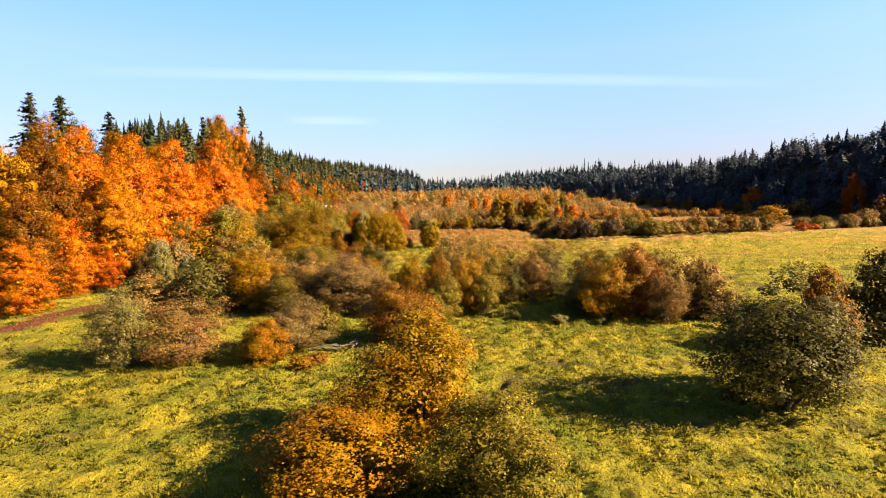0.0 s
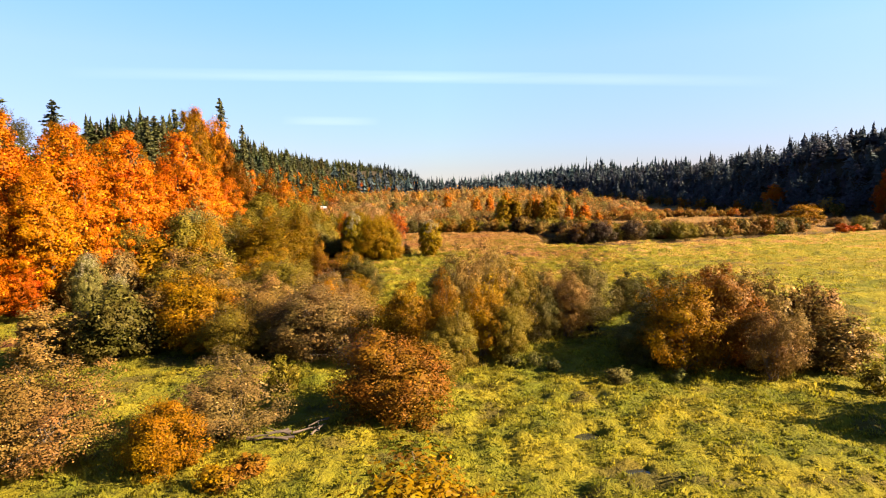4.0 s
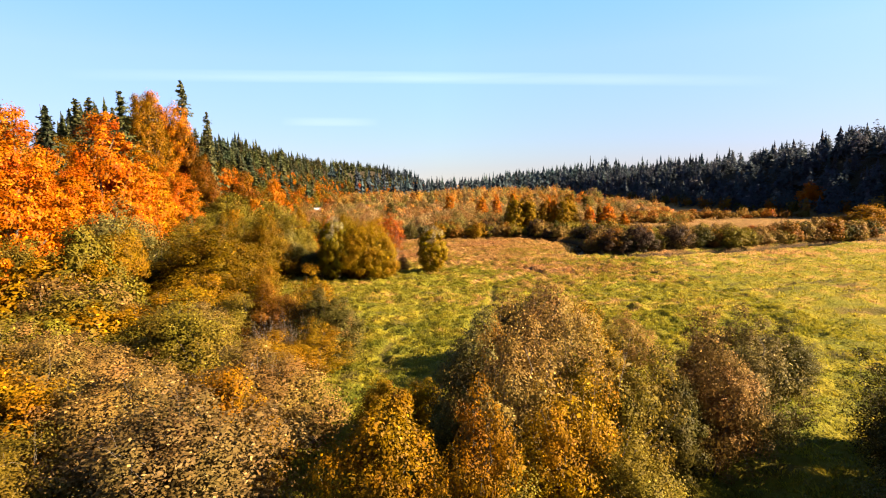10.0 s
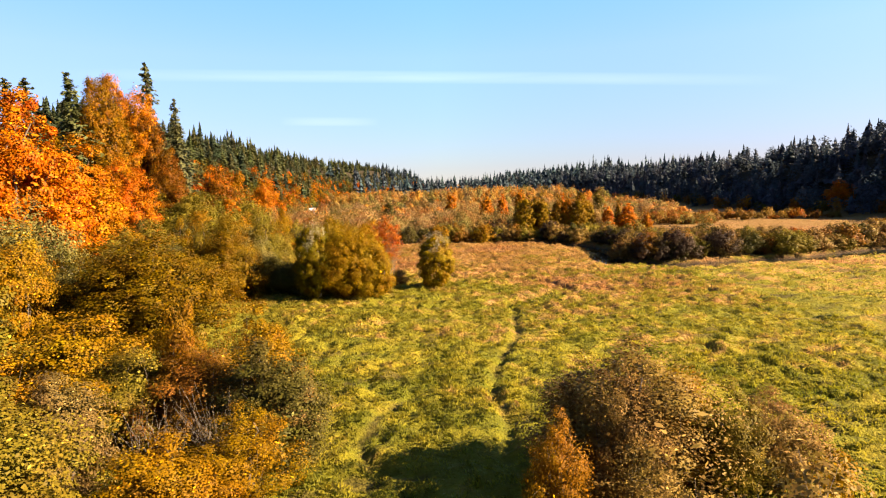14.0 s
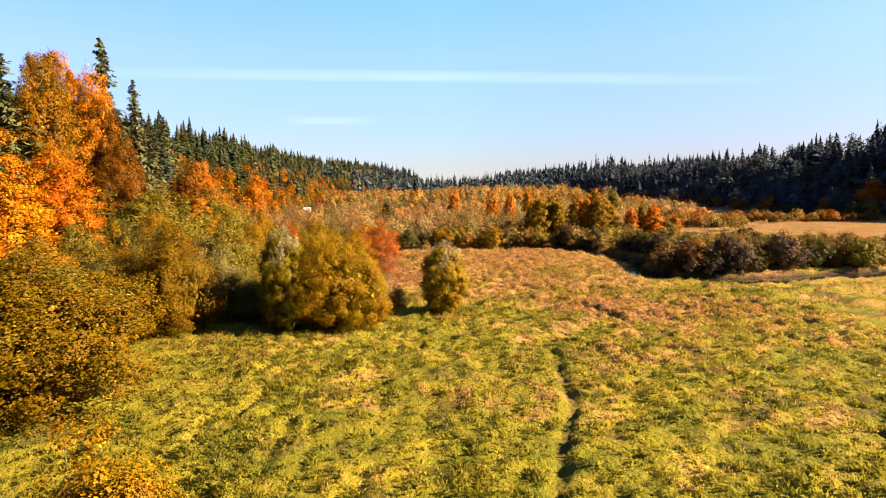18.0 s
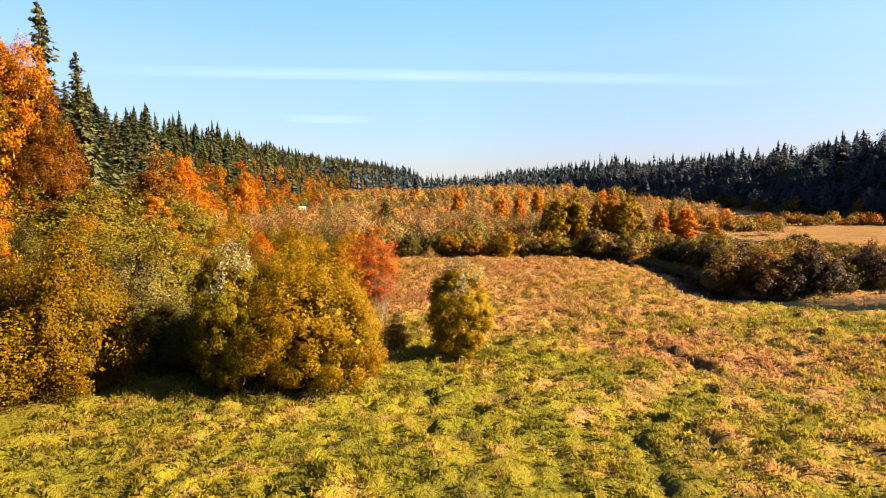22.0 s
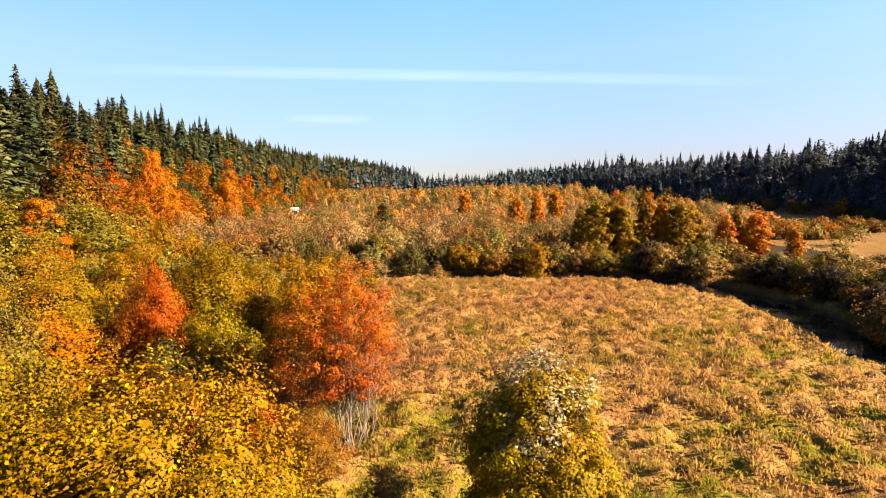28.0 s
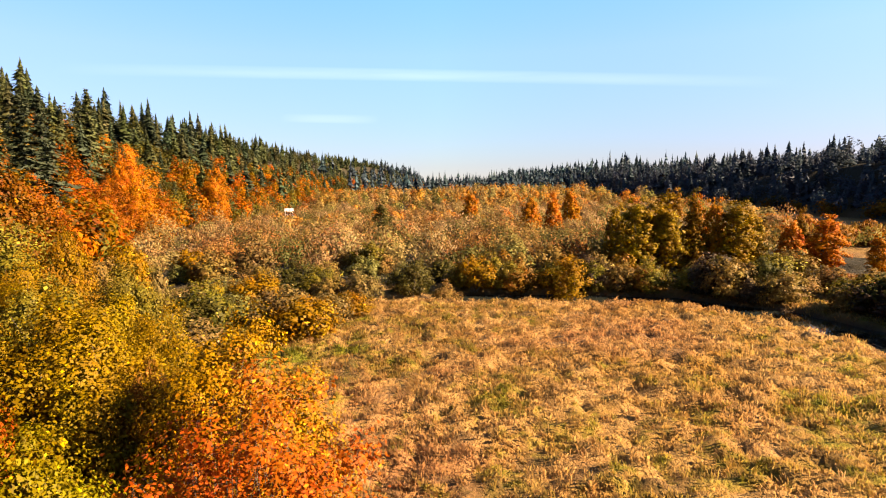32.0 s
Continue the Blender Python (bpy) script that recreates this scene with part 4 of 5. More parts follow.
plant("maple", "ORANGE", -83.6, 270.0, 25.3, 3.9)
plant("maple", "ORANGEB", -76.4, 262.0, 18.2, 4.0)
plant("maple", "RUSTM", -78.4, 250.0, 16.5, 4.0)
plant("maple", "ORANGEB", -85.3, 330.0, 25.3, 4.9)
plant("maple", "RUSTM", -64.3, 186.0, 12.8, 3.3)
plant("maple", "RUSTM", -68.2, 215.0, 16.6, 3.7)
plant("maple", "REDOR", -81.5, 245.0, 18.2, 4.1)
plant("maple", "RUSTM", -78.4, 255.0, 17.1, 4.4)
plant("maple", "RUSTM", -87.4, 240.0, 18.3, 4.2)
plant("maple", "REDOR", -86.3, 255.0, 19.5, 4.5)
plant("maple", "ORANGEB", -78.1, 225.0, 12.8, 2.9)
plant("maple", "ORANGE", -98.0, 300.0, 26.8, 3.7)
plant("maple", "RUSTM", -81.8, 262.0, 16.4, 4.4)
plant("maple", "RUSTM", -77.3, 270.0, 15.1, 4.2)
plant("poplar", "GOLD", 19.7, 205.0, 12.3, 2.2)
plant("poplar", "GOLD", 22.4, 207.0, 11.3, 1.7)
plant("poplar", "GOLD", 23.8, 205.0, 12.5, 2.2)
plant("poplar", "AMBERM", 27.7, 206.0, 12.0, 1.7)
plant("poplar", "ORANGE", 30.5, 210.0, 12.6, 1.1)
plant("poplar", "ORANGEB", 30.9, 206.0, 12.0, 1.3)
plant("poplar", "GOLD", 33.0, 205.0, 11.5, 2.0)
plant("poplar", "GOLD", 36.2, 207.0, 10.6, 1.9)
plant("poplar", "ORANGE", 40.7, 205.0, 8.5, 1.4)
plant("poplar", "AMBERM", 44.9, 209.0, 9.9, 1.1)
plant("poplar", "ORANGE", 46.1, 206.0, 9.2, 2.1)
plant("poplar", "ORANGEB", 49.4, 200.0, 6.6, 1.1)
plant("poplar", "GOLD", 19.1, 212.0, 10.7, 1.6)
plant("bushy", "BROWN", 25.0, 54.8, 6.3, 2.0)
plant("bushy", "BROWN", 21.3, 57.9, 6.7, 2.0)
plant("stemmy", "BROWN", 22.6, 55.7, 6.7, 2.1)
plant("bushy", "BROWN", 18.9, 57.3, 6.9, 2.4)
plant("stemmy", "BROWN", 24.6, 52.1, 4.7, 2.3)
plant("stemmy", "AMBER", 15.3, 53.2, 7.1, 2.6)
plant("willow", "AMBER", -35.7, 118.6, 8.8, 3.1)
plant("willow", "OLIVE", -27.6, 86.5, 6.9, 2.7)
plant("stemmy", "AMBER", -35.5, 152.8, 10.2, 2.8)
plant("bushy", "PINK", -21.7, 71.5, 5.2, 2.9)
plant("willow", "OLIVE", -38.0, 130.6, 7.9, 2.4)
plant("willow", "GOLD", -33.6, 126.7, 9.7, 2.3)
plant("bushy", "OLIVE", -28.4, 79.7, 6.4, 3.1)
plant("willow", "OLIVE", -38.1, 106.0, 7.4, 2.3)
plant("stemmy", "OLIVE", -39.6, 153.5, 8.5, 2.8)
plant("bushy", "OLIVE", -19.9, 75.2, 5.7, 3.0)
plant("willow", "AMBER", -29.3, 152.5, 8.1, 2.5)
plant("willow", "OLIVE", -31.2, 105.3, 7.1, 2.4)
plant("bushy", "GOLD", -23.8, 153.7, 7.3, 2.9)
plant("bushy", "OLIVE", -26.8, 70.3, 5.5, 2.3)
plant("willow", "DKOLIVE", -37.3, 133.5, 9.8, 2.7)
plant("willow", "BROWN", -15.2, 64.7, 5.2, 2.4)
plant("willow", "OLIVE", -24.4, 134.7, 8.0, 2.2)
plant("stemmy", "GOLD", -37.6, 162.2, 10.8, 2.4)
plant("bushy", "OLIVE", -27.9, 156.2, 8.9, 2.8)
plant("willow", "AMBER", -33.1, 162.4, 8.6, 2.3)
plant("willow", "OLIVE", -29.2, 75.5, 5.5, 2.8)
plant("willow", "OLIVE", -37.8, 121.1, 9.3, 2.7)
plant("willow", "OLIVE", -36.8, 124.2, 9.8, 2.9)
plant("stemmy", "DKOLIVE", -31.5, 131.8, 7.6, 2.8)
plant("willow", "OLIVE", -45.0, 163.7, 8.6, 2.4)
plant("stemmy", "PINK", -31.5, 84.7, 7.4, 2.9)
plant("willow", "PINK", -26.7, 63.0, 4.7, 2.8)
plant("stemmy", "DKOLIVE", -26.0, 148.4, 7.0, 2.7)
plant("bushy", "GOLD", -36.4, 148.4, 7.8, 2.7)
plant("bushy", "OLIVE", -32.6, 154.9, 8.4, 2.4)
plant("willow", "OLIVE", -30.6, 125.6, 8.8, 2.4)
plant("bushy", "OLIVE", -40.2, 158.3, 9.8, 2.8)
plant("bushy", "AMBER", -42.7, 155.3, 8.7, 2.7)
plant("willow", "GOLD", -37.1, 156.5, 8.0, 2.8)
plant("bushy", "AMBER", -35.8, 114.4, 8.3, 3.0)
plant("willow", "AMBER", -38.7, 143.4, 10.4, 2.7)
plant("willow", "GOLD", -26.2, 142.4, 7.8, 2.4)
plant("willow", "AMBER", -33.5, 92.7, 7.0, 2.3)
plant("willow", "GOLD", -30.4, 160.4, 8.2, 2.4)
plant("bushy", "OLIVE", -25.6, 161.6, 8.9, 2.5)
plant("willow", "DKOLIVE", -41.9, 131.9, 9.8, 2.4)
plant("bushy", "OLIVE", -40.9, 122.1, 8.7, 2.5)
plant("willow", "BROWN", -25.9, 67.1, 4.7, 3.0)
plant("willow", "AMBER", -41.5, 126.9, 8.6, 2.8)
plant("stemmy", "BROWN", -29.8, 58.7, 5.3, 2.9)
plant("bushy", "GOLD", -40.2, 147.1, 7.9, 2.8)
plant("willow", "DKOLIVE", -33.0, 121.4, 8.0, 2.5)
plant("stemmy", "OLIVE", -35.7, 138.9, 9.2, 2.9)
plant("bushy", "BROWN", -28.4, 83.6, 6.9, 3.1)
plant("willow", "BROWN", -18.8, 65.2, 6.0, 2.8)
plant("willow", "OLIVE", -16.4, 72.4, 6.5, 2.8)
plant("stemmy", "OLIVE", -33.2, 89.4, 6.1, 3.1)
plant("willow", "OLIVE", -40.5, 139.0, 8.5, 2.8)
plant("stemmy", "OLIVE", -16.4, 58.3, 5.0, 2.7)
plant("willow", "OLIVE", -24.5, 72.9, 5.9, 2.3)
plant("willow", "OLIVE", -40.2, 115.2, 7.1, 3.1)
plant("willow", "BROWN", -22.6, 68.5, 6.2, 2.8)
plant("bushy", "AMBER", -38.2, 100.7, 7.0, 2.8)
plant("bushy", "AMBER", -32.4, 108.8, 6.8, 2.3)
plant("stemmy", "DKOLIVE", -34.2, 105.8, 8.7, 3.1)
plant("bushy", "AMBER", -32.1, 165.2, 10.7, 2.3)
plant("bushy", "GOLD", -25.4, 157.9, 7.2, 2.6)
plant("willow", "OLIVE", -28.2, 133.0, 7.6, 2.7)
plant("bushy", "OLIVE", -23.3, 144.5, 6.7, 2.9)
plant("willow", "BROWN", -14.8, 61.7, 6.0, 2.9)

# thicket along the creek's far bank and the meadow's upper edge
brg = random.Random(9)
BANK = ("BROWN", "RUST", "OLIVE", "BROWN", "BROWN", "DKOLIVE", "OLIVE")
for (ax, ay), (bx, by) in zip(CREEK, CREEK[1:]):
    length = math.hypot(bx - ax, by - ay)
    sx, sy = (by - ay) / length, -(bx - ax) / length
    if sy < 0:
        sx, sy = -sx, -sy
    if ax >= 25 and ay > 145 and bx < 32:
        sx, sy = abs(sx), abs(sy) * 0.3
    for k in range(int(length / 2.0)):
        f = (k + brg.random()) / int(length / 2.0)
        for row, (lo, hi) in enumerate(((3.6, 4.8), (5.8, 8.0), (8.4, 12.0))):
            if row == 2 and brg.random() < 0.35:
                continue
            off = brg.uniform(lo, hi) + (1.7 if 24 < ax < 36 else 0.0)
            x, y = ax + f * (bx - ax) + sx * off, ay + f * (by - ay) + sy * off
            if x > 92:
                continue
            w = brg.uniform(1.6, 2.6)
            # half the front row takes the dark tint that paints in its shade
            plant("scrub", "BANKSHADE" if row == 0 and 7 < ax < 50 and brg.random() < 0.5 else BANK[brg.randrange(7)], x, y, w * brg.uniform(1.6, 2.3), w, "thicket along the creek")

# brush between the creek's bend and the far strip of field
for i in range(56):
    x, y = brg.uniform(34, 61), brg.uniform(158, 190)
    if y < 150 + 0.16 * x + 6:
        continue
    w = brg.uniform(1.5, 2.8)
    plant("scrub", BANK[brg.randrange(7)], x, y, w * brg.uniform(1.0, 1.6), w, "thicket along the creek")

# thicket behind the meadow, towards the wooded slope
for i in range(92):
    y = brg.uniform(160, 216)
    x = brg.uniform(-48, -12) if y < 192 else brg.uniform(-56, 40)
    if y < 188 and x > -13 - (188 - y) * 0.35:
        continue
    w = brg.uniform(1.6, 3.0)
    plant("scrub", ("BROWN", "OLIVE", "PALE", "BROWN", "SAGE", "DKOLIVE", "AMBER")[brg.randrange(7)], x, y, w * brg.uniform(1.3, 2.0), w, "thicket behind the meadow")

# cottonwoods above the thicket
for x, y, h, tint in ((14, 260, 11.0, "ORANGEB"), (20, 264, 11.5, "ORANGE"),
                      (48, 262, 12.5, "AMBERM"), (56, 268, 12.0, "OLIVE"), (30, 290, 13.0, "ORANGEB"), (2, 300, 12.5, "ORANGEB"), (-22, 280, 10.0, "DKOLIVE")):
    plant("poplar", tint, x, y, h + 1.2, 2.0 + 0.3 * brg.random(), "cottonwoods above the thicket")

# shrubs on the far strip of field
plant("bushy", "AMBER", 99, 177, 6.8, 5.2, label="large round amber shrub on the strip of field")
plant("bushy", "AMBER", 93, 179, 4.6, 3.4, label="amber shrub beside a larger one")
plant("small", "REDOR", 99, 158.5, 2.6, 2.6, label="scarlet shrub at the edge of the field")
plant("small", "REDOR", 103, 160, 2.4, 2.2, label="scarlet shrub at the edge of the field")
plant("bushy", "OLIVE", 109, 167, 4.4, 2.8, label="green shrub near the shaded hill")
plant("small", "REDOR", 77, 183, 2.6, 2.4, label="low scarlet shrub on the far strip of field")
for x, y, h, w, tint in ((118, 168, 5.0, 3.0, "BROWN"), (126, 172, 6.0, 3.2, "BROWN"), (133, 166, 5.0, 3.0, "RUST"), (112, 180, 3.4, 2.6, "BROWN"), (140, 178, 6.5, 3.6, "BROWN")):
    plant("bushy", tint, x, y, h, w, "shrubs at the foot of the shaded hill")
plant("maple", "ORANGE", 144, 268, 13.5, 4.2, label="orange maple catching the sun on the shaded hill")
plant("maple", "REDOR", 152, 214, 18.0, 3.2, label="red-orange maple on the shaded hill")


# broken dead branches lying in the grass
drg = np.random.default_rng(64)
for x, y, n in ((-9.2, 43.2, 7), (-7.4, 44.2, 4)):
    wood = Soup()
    for k in range(n):
        a, ln = drg.uniform(0, 6.28), drg.uniform(0.9, 2.0)
        o = np.array((drg.uniform(-0.7, 0.7), drg.uniform(-0.4, 0.4), 0.22 + 0.05 * k))
        d = np.array((math.cos(a), 0.6 * math.sin(a), drg.uniform(-0.05, 0.16))) * ln
        wood.add(*limb(drg, o - d / 2, o + d / 2, 0.07, 0.025, 0.06, 5, 6))
    pile = new("dead_branches", wood.mesh("dead_branches", FIR_BARK, True))
    pile.location = (x, y, float(land(x, y)))
    tagged(pile, "heap of broken brown branches lying in the grass", "branches")

# small white house among the far trees
def part(name, me, parent):
    ob = new(name, me)
    ob.parent = parent
    return ob


def box(w, d, h, mat, bevel=0.03):
    bm = bmesh.new()
    bmesh.ops.create_cube(bm, size=1)
    bmesh.ops.scale(bm, vec=(w, d, h), verts=bm.verts)
    bmesh.ops.translate(bm, vec=(0, 0, h / 2), verts=bm.verts)
    bmesh.ops.bevel(bm, geom=bm.edges[:], offset=bevel, segments=1)
    me = bpy.data.meshes.new("box")
    bm.to_mesh(me)
    bm.free()
    me.materials.append(mat)
    return me


def gable(w, d, h, mat):
    v = [(-w / 2, -d / 2, 0), (w / 2, -d / 2, 0), (w / 2, d / 2, 0), (-w / 2, d / 2, 0), (-w / 2, 0, h), (w / 2, 0, h)]
    me = bpy.data.meshes.new("roof")
    me.from_pydata(v, [], [(0, 1, 5, 4), (2, 3, 4, 5), (0, 4, 3), (1, 2, 5), (0, 3, 2, 1)])
    me.materials.append(mat)
    return me


WHITE, SLATE, DARK_GLASS = paint_material("white_siding", (0.60, 0.59, 0.56)), paint_material("grey_shingle", (0.26, 0.26, 0.27), 0.8), paint_material("window_glass", (0.03, 0.035, 0.04), 0.1)
house = tagged(new("house"), "small white house with a pale grey roof among trees", "house")
house.location, house.rotation_euler = (-82, 415, float(land(-82, 415)) + 0.2), (0, 0, radians(12))
part("wall", box(3.6, 4.6, 2.4, WHITE), house)
part("foundation", box(4.7, 4.7, 1.6, SLATE), house).location = (0, 0, -1.55)
part("roof", gable(4.2, 5.4, 1.6, SLATE), house).location = (0, 0, 2.4)
for wx in (-1.1, 1.1):
    part("window", box(0.8, 0.08, 1.2, DARK_GLASS, 0.01), house).location = (wx, -2.32, 1.1)
part("door", box(0.95, 0.08, 2.05, DARK_GLASS, 0.01), house).location = (0.0, -2.32, 0.05)

# firs on the slope beyond the maples
for i in range(44):
    y = brg.uniform(182, 330)
    d = brg.uniform(10, 46)
    x = float(left_foot(y)) - d
    tall = brg.uniform(8, 14)
    plant("fir", "FIRL" if brg.random() < 0.7 else "FIR", x, y, tall + float(land(x, y)) - float(flat(y)), tall * 0.17, "firs on the slope")

# ---- far woods, as joined foliage ----


def far_broadleaf(soup, rg, x, y, h, r, tint, n, size):
    """A distant tree or shrub: leafy lobes, lit as rounded masses."""
    z0 = float(land(x, y))
    lobes = 5
    lc = np.stack([rg.normal(0, 0.36, lobes) * r, rg.normal(0, 0.36, lobes) * r, h * rg.uniform(0.3, 0.6, lobes)], 1)
    lr = np.stack([rg.uniform(0.42, 0.75, lobes) * r] * 2 + [h * rg.uniform(0.28, 0.44, lobes)], 1)
    k = rg.integers(0, lobes, n)
    d = unit(rg.normal(0, 1, (n, 3)) + np.array((0, 0, 0.25)))
    p = lc[k] + d * lr[k] * rg.uniform(0.68, 1.1, (n, 1)) + np.array((x, y, z0))
    soup.add(*leaves(rg, p, d, size, size * 0.72, 0.5, soft=0.86), tint=tint)


def twig_brush(soup, rg, x, y, h, r, tint, n, size):
    """A distant leafless or thin-leaved shrub: many fine upright twigs fanning from its foot."""
    z0 = float(land(x, y))
    az, f = rg.uniform(0, 6.28, n), np.sqrt(rg.random(n))
    o = np.stack([np.cos(az) * f, np.sin(az) * f, 0 * f], 1)
    top = h * np.sqrt(np.clip(1.05 - f * f, 0.05, 1)) * rg.uniform(0.35, 1.08, n)
    c = np.array((x, y, z0)) + o * r + np.stack([0 * f, 0 * f, top], 1)
    u = unit(o * 0.7 + np.array((0, 0, 0.8)) + rg.normal(0, 0.28, (n, 3)))
    v = unit(np.cross(u, unit(rg.normal(0, 1, (n, 3)))))
    ln, wd = size * rg.uniform(0.7, 1.5, (n, 1)), size * 0.2 * rg.uniform(0.6, 1.4, (n, 1))
    p = np.stack([c - u * ln, c + v * wd - u * ln * 0.2, c + u * ln * 0.3, c - v * wd - u * ln * 0.2], 1).reshape(-1, 3)
    soft = unit(o + np.array((0, 0, 0.45)) + rg.normal(0, 0.25, (n, 3)))
    soup.add(p, np.arange(4 * n).reshape(n, 4), np.repeat(soft, 4, axis=0), tint=tint)


def far_fir(soup, rg, x, y, h, r, tint, whorls=9, arms=5):
    """A distant fir: an uneven cone of many narrow drooping boughs."""
    z0 = float(land(x, y))
    n = whorls * arms
    f = np.clip((np.repeat(np.arange(whorls), arms) + rg.uniform(-0.8, 1.0, n)) / whorls, 0, 0.985)
    az = rg.uniform(0, 6.28, n)
    shape = rg.uniform(0.75, 1.1)
    uneven = 1 + 0.28 * np.sin(az + f * rg.uniform(4, 9) + rg.uniform(0, 6.28))
    ln = r * (1 - f) ** shape * rg.uniform(0.45, 1.15, n) * uneven + 0.15
    o = np.stack([np.cos(az), np.sin(az), np.zeros_like(az)], 1)
    side = np.stack([-o[:, 1], o[:, 0], np.zeros_like(az)], 1)
    base = np.array((x, y, z0)) + np.stack([0 * f, 0 * f, h * (0.02 + 0.96 * f)], 1)
    tip = base + o * ln[:, None] - np.array((0, 0, 1)) * (ln * rg.uniform(0.1, 0.5, n))[:, None]
    mid = base * 0.45 + tip * 0.55
    wd = side * (ln * rg.uniform(2.2, 4.2, n) / arms + 0.10)[:, None]
    up = np.array((0, 0, 1)) * (h / whorls * rg.uniform(0.7, 1.5, n))[:, None]
    p = np.stack([base + up, mid + wd, tip, mid - wd], 1).reshape(-1, 3)
    soft = unit(o + np.array((0, 0, 0.25)) + rg.normal(0, 0.3, (n, 3)))
    soup.add(p, np.arange(len(p)).reshape(-1, 4), np.repeat(soft, 4, axis=0), tint=tint)


def vary(rg, c, a=0.18):
    k = rg.uniform(1 - a, 1 + a)
    return (c[0] * k * rg.uniform(0.9, 1.1), c[1] * k * rg.uniform(0.9, 1.1), c[2] * k)


def T(name):
    return TINTS[name][0]


frg = np.random.default_rng(21)

# brush on the valley floor beyond the creek
brush = Soup()
MIXED = ((0.409, 0.255, 0.099), (0.288, 0.225, 0.066), (0.454, 0.302, 0.132), (0.484, 0.334, 0.161), (0.379, 0.217, 0.078), (0.181, 0.156, 0.049), (0.409, 0.194, 0.066), (0.302, 0.249, 0.078), (0.439, 0.28, 0.119))
for i in range(1250):
    y = 214 + 210 * frg.random() ** 1.25
    x = frg.uniform(float(left_foot(y)) + 2, 70 + (y - 200) * 0.25)
    patch = float(vnoise(x, y, 16.0))
    if patch + frg.uniform(-0.5, 0.5) < -0.35 or (44 < x and y < 262 and frg.random() < 0.9):
        continue
    c = MIXED[int(4 + 4 * float(vnoise(x + 300, y, 18.0)) + frg.uniform(-1.4, 1.4)) % 9]
    r = frg.uniform(1.7, 4.0) * (1.3 if frg.random() < 0.25 else 1.0)
    if y > 350 and abs(x + 6 + 0.257 * (y - 119)) < 4:
        continue
    if frg.random() < 0.35:
        twig_brush(brush, frg, x, y, r * frg.uniform(1.1, 1.8), r * 1.15, vary(frg, c, 0.25), int(60 + 60 * r), 0.50)
    else:
        far_broadleaf(brush, frg, x, y, r * frg.uniform(1.2, 2.1), r, vary(frg, c, 0.25), int(110 + 115 * r), 0.44)
for i in range(170):
    if i < 100:
        x, y = frg.uniform(44, 84), frg.uniform(236, 266)
    else:
        x = frg.uniform(70, 132)
        y = 246 + 16 * frg.random() + (132 - x) * 0.15
    r = frg.uniform(1.5, 2.8)
    c = ((0.28, 0.150, 0.04), (0.31, 0.125, 0.03), (0.31, 0.18, 0.045))[frg.integers(3)]
    (twig_brush if frg.random() < 0.5 else far_broadleaf)(brush, frg, x, y, r * frg.uniform(1.0, 1.5), r, vary(frg, c), int(90 + 60 * r), 0.6)
tagged(new("valley_brush", brush.mesh("valley_brush", FAR_LEAF)), "brown and olive brush covering the wet valley floor", "brush", kind="stuff")

# cottonwood and alder stand further up the valley
stand = Soup()
STAND = ((0.468, 0.282, 0.099), (0.365, 0.274, 0.083), (0.54, 0.29, 0.083), (0.454, 0.311, 0.123), (0.672, 0.305, 0.074), (0.248, 0.202, 0.059), (0.54, 0.342, 0.14), (0.38, 0.29, 0.095))
for i in range(720):
    y = 285 + 560 * frg.random()
    x = frg.uniform(float(left_foot(y)) + 3, 112)
    c = STAND[int(4 + 4 * float(vnoise(x + 90, y, 26.0)) + frg.uniform(-1.0, 1.0)) % 8]
    if 340 < y < 430 and abs(x + 6 + 0.257 * (y - 119)) < 5:
        continue
    tall = 5.0 + 9.5 * float(smooth01((y - 320) / 260))
    hh = tall * frg.uniform(0.65, 1.15) + 3 * float(vnoise(x, y, 40.0))
    far_broadleaf(stand, frg, x, y, max(hh, 3.5), frg.uniform(2.0, 3.6) + 0.08 * hh, vary(frg, c, 0.22), 230, 0.75 + 0.0008 * y)
tagged(new("valley_woodland", stand.mesh("valley_woodland", FAR_LEAF)), "distant orange and brown broadleaf woodland in the valley", "woodland", kind="stuff")

# left ridge beyond the near slope
ridge_fir, ridge_leaf = Soup(), Soup()
for i in range(1250):
    y = 215 + 1850 * frg.random() ** 1.5
    d = frg.uniform(2, 50 + 0.06 * y)
    x = float(left_foot(y)) - d
    if d < 26 + 0.012 * y and frg.random() < (0.85 if d < 16 else 0.5):
        c = T(("ORANGE", "RUSTM", "ORANGEB", "AMBERM", "AMBERM", "REDOR", "OLIVE")[frg.integers(7)])
        far_broadleaf(ridge_leaf, frg, x, y, frg.uniform(7, 15), frg.uniform(2.6, 4.8), vary(frg, c, 0.25), 300 if y < 500 else 130, 0.95 if y < 500 else 1.6)
    else:
        tall = frg.triangular(7, 13, 22)
        if frg.random() < 0.30:
            far_broadleaf(ridge_leaf, frg, x, y, tall * 0.85, frg.uniform(2.8, 4.6), vary(frg, T(("DKOLIVE", "FIRL", "FIRL", "FIR")[frg.integers(4)]), 0.25), 220, 1.1)
        else:
            far_fir(ridge_fir, frg, x, y, tall, tall * frg.uniform(0.27, 0.42), vary(frg, T("FIR") if frg.random() < 0.4 else T("FIRL"), 0.3), *((26, 13) if y < 420 else (16, 9)))
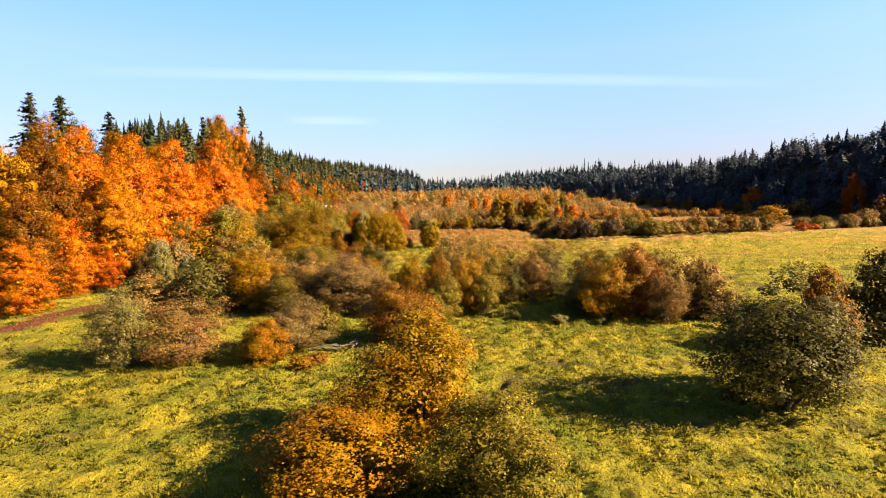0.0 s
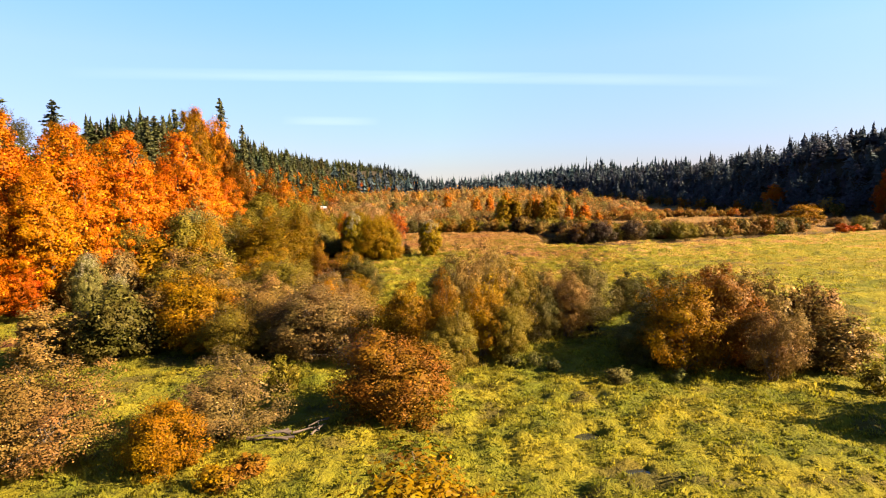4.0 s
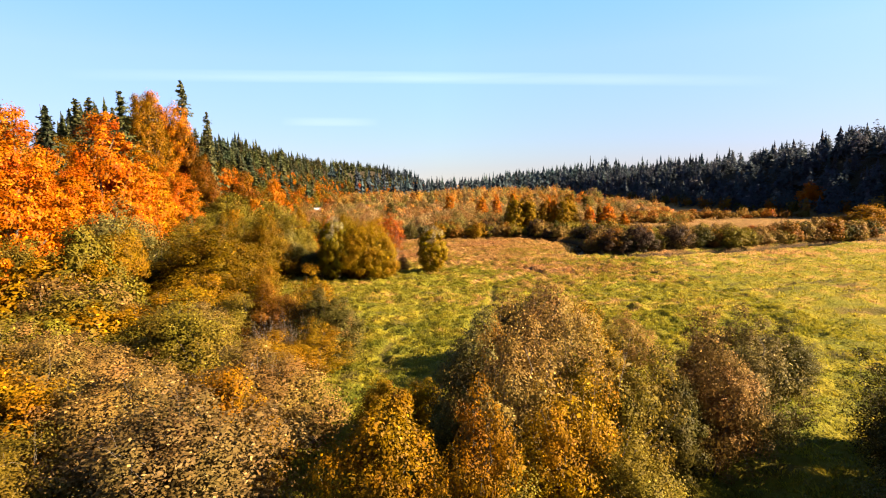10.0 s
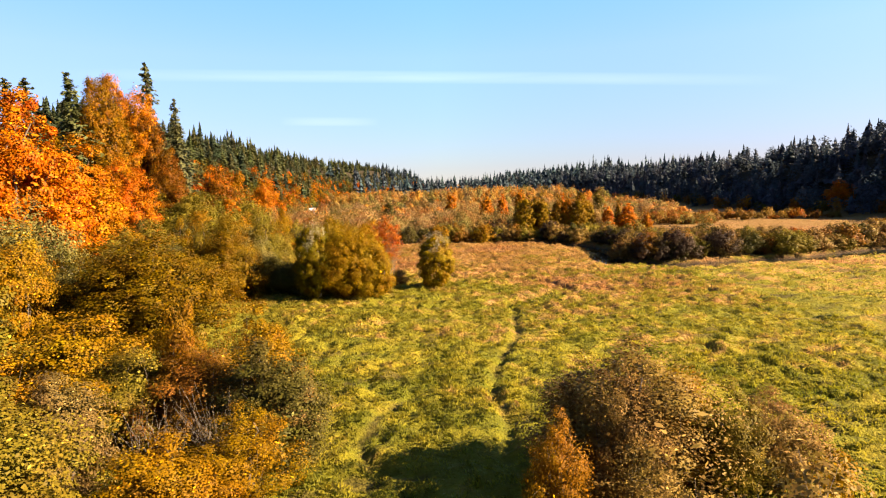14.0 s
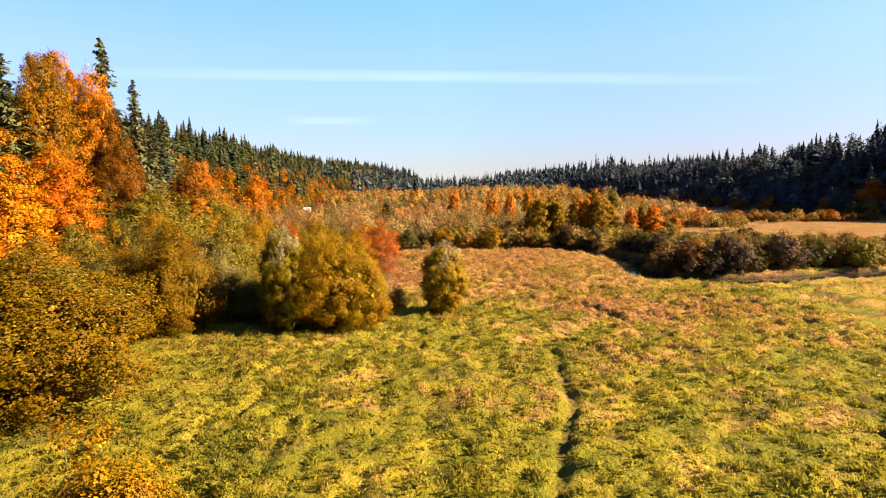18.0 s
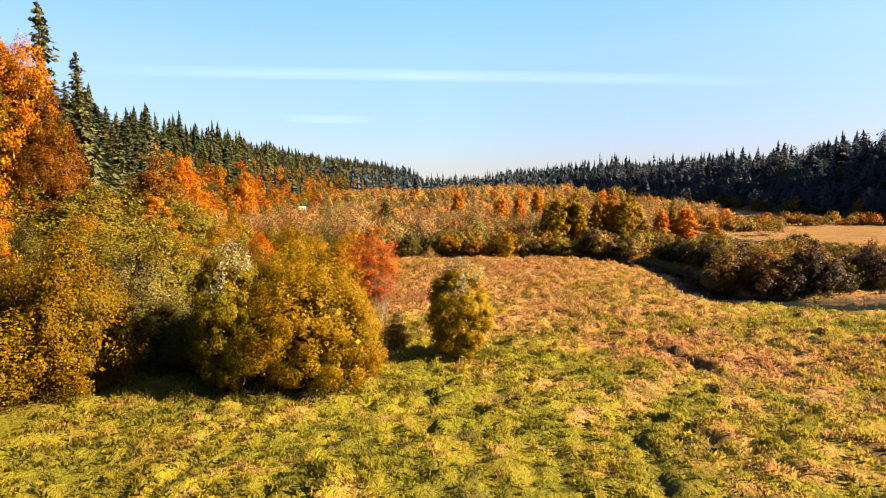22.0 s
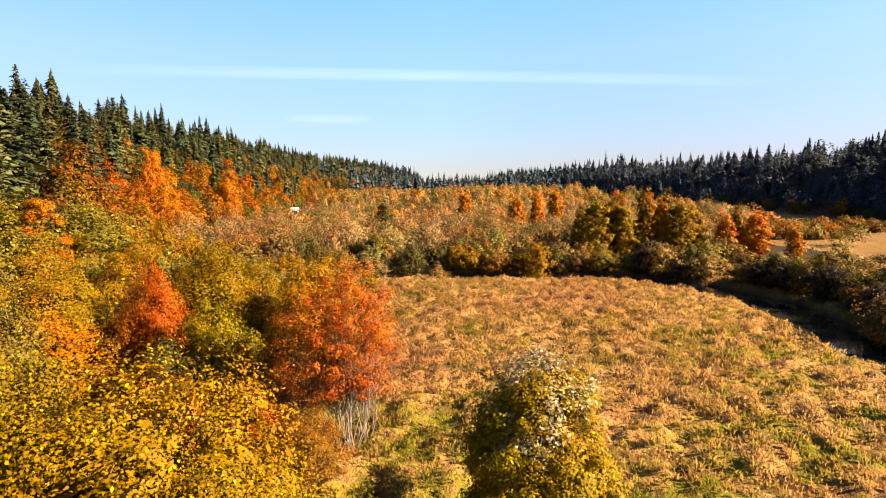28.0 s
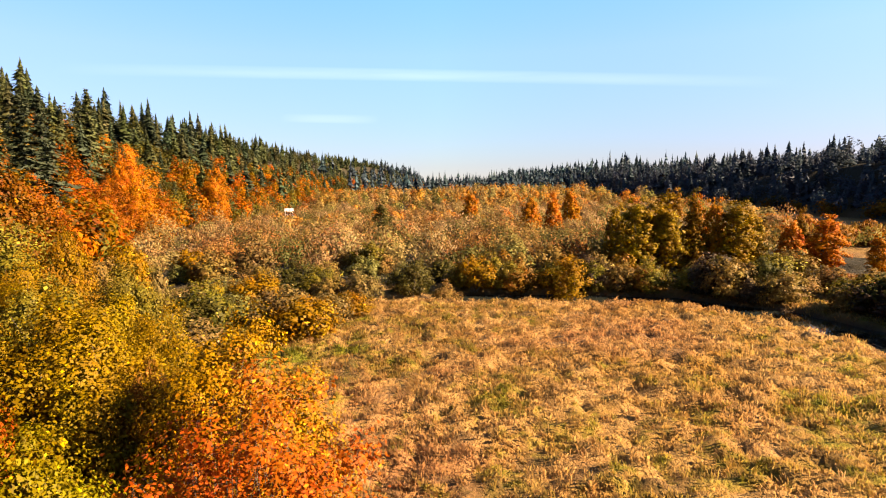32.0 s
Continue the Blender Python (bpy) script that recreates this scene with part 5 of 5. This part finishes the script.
for i in range(620):
    y = 212 + 760 * frg.random() ** 1.5
    x = float(left_foot(y)) - frg.uniform(1, 46)
    c = T(("RUSTM", "AMBERM", "DKOLIVE", "DKOLIVE", "ORANGE", "FIRL", "OLIVE")[frg.integers(7)])
    far_broadleaf(ridge_leaf, frg, x, y, frg.uniform(4, 9) + 0.004 * y, frg.uniform(2.2, 4.0) + 0.002 * y, vary(frg, c), 170, 0.95 + 0.0006 * y)
for i in range(170):
    y = frg.uniform(178, 340)
    x = float(left_foot(y)) - frg.uniform(3, 42)
    c = T(("AMBERM", "DKOLIVE", "OLIVE", "RUSTM", "FIRL", "BROWNM")[frg.integers(6)])
    far_broadleaf(ridge_leaf, frg, x, y, frg.uniform(7, 12.5), frg.uniform(2.4, 4.2), vary(frg, c, 0.25), 300, 0.7)
tagged(new("ridge_conifers", ridge_fir.mesh("ridge_conifers", FAR_NEEDLE)), "dark conifer forest on the receding ridge", "forest", kind="stuff")
tagged(new("ridge_broadleaves", ridge_leaf.mesh("ridge_broadleaves", FAR_LEAF)), "orange and russet trees at the foot of the ridge", "woodland", kind="stuff")

# shaded hill across the valley
shade_fir, shade_leaf = Soup(), Soup()
# haze over the hill is put into this lighter, bluish foliage tint
HAZY_HILL = (0.085, 0.105, 0.130)
for i in range(2300):
    y = 120 + 1130 * frg.random() ** 1.35
    d = (70 + 0.03 * y) * frg.random() ** 1.3
    x = float(right_foot(y)) + d
    if d < 6 and frg.random() < 0.4:
        far_broadleaf(shade_leaf, frg, x - 4, y, frg.uniform(4, 9), frg.uniform(2, 3.4), vary(frg, [T("BROWN"), T("RUST"), T("DKOLIVE")][frg.integers(3)]), 110, 1.1)
    elif frg.random() < 0.5:
        far_broadleaf(shade_leaf, frg, x, y, frg.uniform(6, 12), frg.uniform(2.4, 4.6), vary(frg, HAZY_HILL, 0.2), 170, 1.05)
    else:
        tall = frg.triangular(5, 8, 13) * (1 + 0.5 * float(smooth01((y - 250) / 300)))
        far_fir(shade_fir, frg, x, y, tall, tall * frg.uniform(0.28, 0.46), vary(frg, HAZY_HILL, 0.3), 13, 8)
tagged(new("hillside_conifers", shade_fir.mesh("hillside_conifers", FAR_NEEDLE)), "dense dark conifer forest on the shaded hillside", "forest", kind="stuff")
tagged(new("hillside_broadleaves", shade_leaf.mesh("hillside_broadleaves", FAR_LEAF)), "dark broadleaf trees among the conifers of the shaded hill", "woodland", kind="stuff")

# woods closing the valley
end_fir = Soup()
for i in range(1300):
    y = frg.uniform(900, 2700)
    x = frg.uniform(-420, 700) * (y / 1800)
    if x < float(left_foot(y)) - 60 and y < 1500:
        continue
    # blue-grey tint carries the haze of distance in the needle colour
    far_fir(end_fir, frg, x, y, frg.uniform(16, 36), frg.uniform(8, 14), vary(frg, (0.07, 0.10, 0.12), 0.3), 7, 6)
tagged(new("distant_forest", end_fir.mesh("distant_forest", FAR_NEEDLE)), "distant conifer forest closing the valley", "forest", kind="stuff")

# ---- meadow grass ----
tuft = Soup()
grg = np.random.default_rng(33)


def grass(n, x0, x1, y0, y1, blades, tall, wide):
    """Tussocks: each a bunch of narrow blades bending outwards and away from the wind."""
    x, y = grg.uniform(x0, x1, n), grg.uniform(y0, y1, n)
    patch = vnoise(x + 40, y * 1.4, 1.7) ** 2 * 1.5 + 0.5 * vnoise(x, y, 5.0)
    dl = np.minimum(np.minimum(line_distance(x, y, TRAIL), line_distance(x, y, ARC)), line_distance(x, y, DITCH))
    ok = (patch + grg.uniform(-0.3, 0.5, n) > -0.2) & (line_distance(x, y, CREEK) > 3.4) & (dl > 0.5) & (x > left_foot(y) + 2)
    x, y, patch = x[ok], y[ok], patch[ok]
    m = len(x)
    size = grg.uniform(0.6, 1.25, m) * (0.75 + 0.5 * np.clip(patch, 0, 1)) * (0.8 + 0.35 * smooth01((y - 100) / 60))
    for b in range(blades):
        a, rad = grg.uniform(0, 6.28, m), grg.uniform(0.02, 0.46, m) * size
        bx, by = x + np.cos(a) * rad, y + np.sin(a) * rad
        lean = np.stack([np.cos(a), np.sin(a)], 1) * grg.uniform(0.15, 0.75, (m, 1)) + np.array((-0.18, 0.08))
        hh = tall * size * grg.uniform(0.55, 1.15, m)
        foot = np.stack([bx, by, land(bx, by) - 0.04], 1)
        t = grg.uniform(0, 6.28, m)
        side = np.stack([-np.sin(t), np.cos(t), 0 * t], 1) * wide * grg.uniform(0.6, 1.3, (m, 1))
        tip = foot + np.stack([lean[:, 0] * hh, lean[:, 1] * hh, hh * 0.9], 1)
        mid = foot + np.stack([lean[:, 0] * hh * 0.3, lean[:, 1] * hh * 0.3, hh * 0.62], 1)
        p = np.stack([foot - side * 0.6, mid - side, tip, mid + side], 1).reshape(-1, 3)
        soft = unit(np.concatenate([lean * 0.6, np.full((m, 1), 1.0)], 1))
        tuft.add(p, np.arange(4 * m).reshape(-1, 4), np.repeat(soft, 4, axis=0))


grass(17000, -32, 34, 14, 95, 15, 0.28, 0.034)
grass(21000, -26, 32, 82, 190, 15, 0.36, 0.034)
grass(15000, -60, 100, 14, 190, 7, 0.36, 0.07)
tagged(new("meadow_grass", tuft.mesh("meadow_grass", GRASS)), "rough tussocky meadow grass turning from green to straw", "grass", kind="stuff")
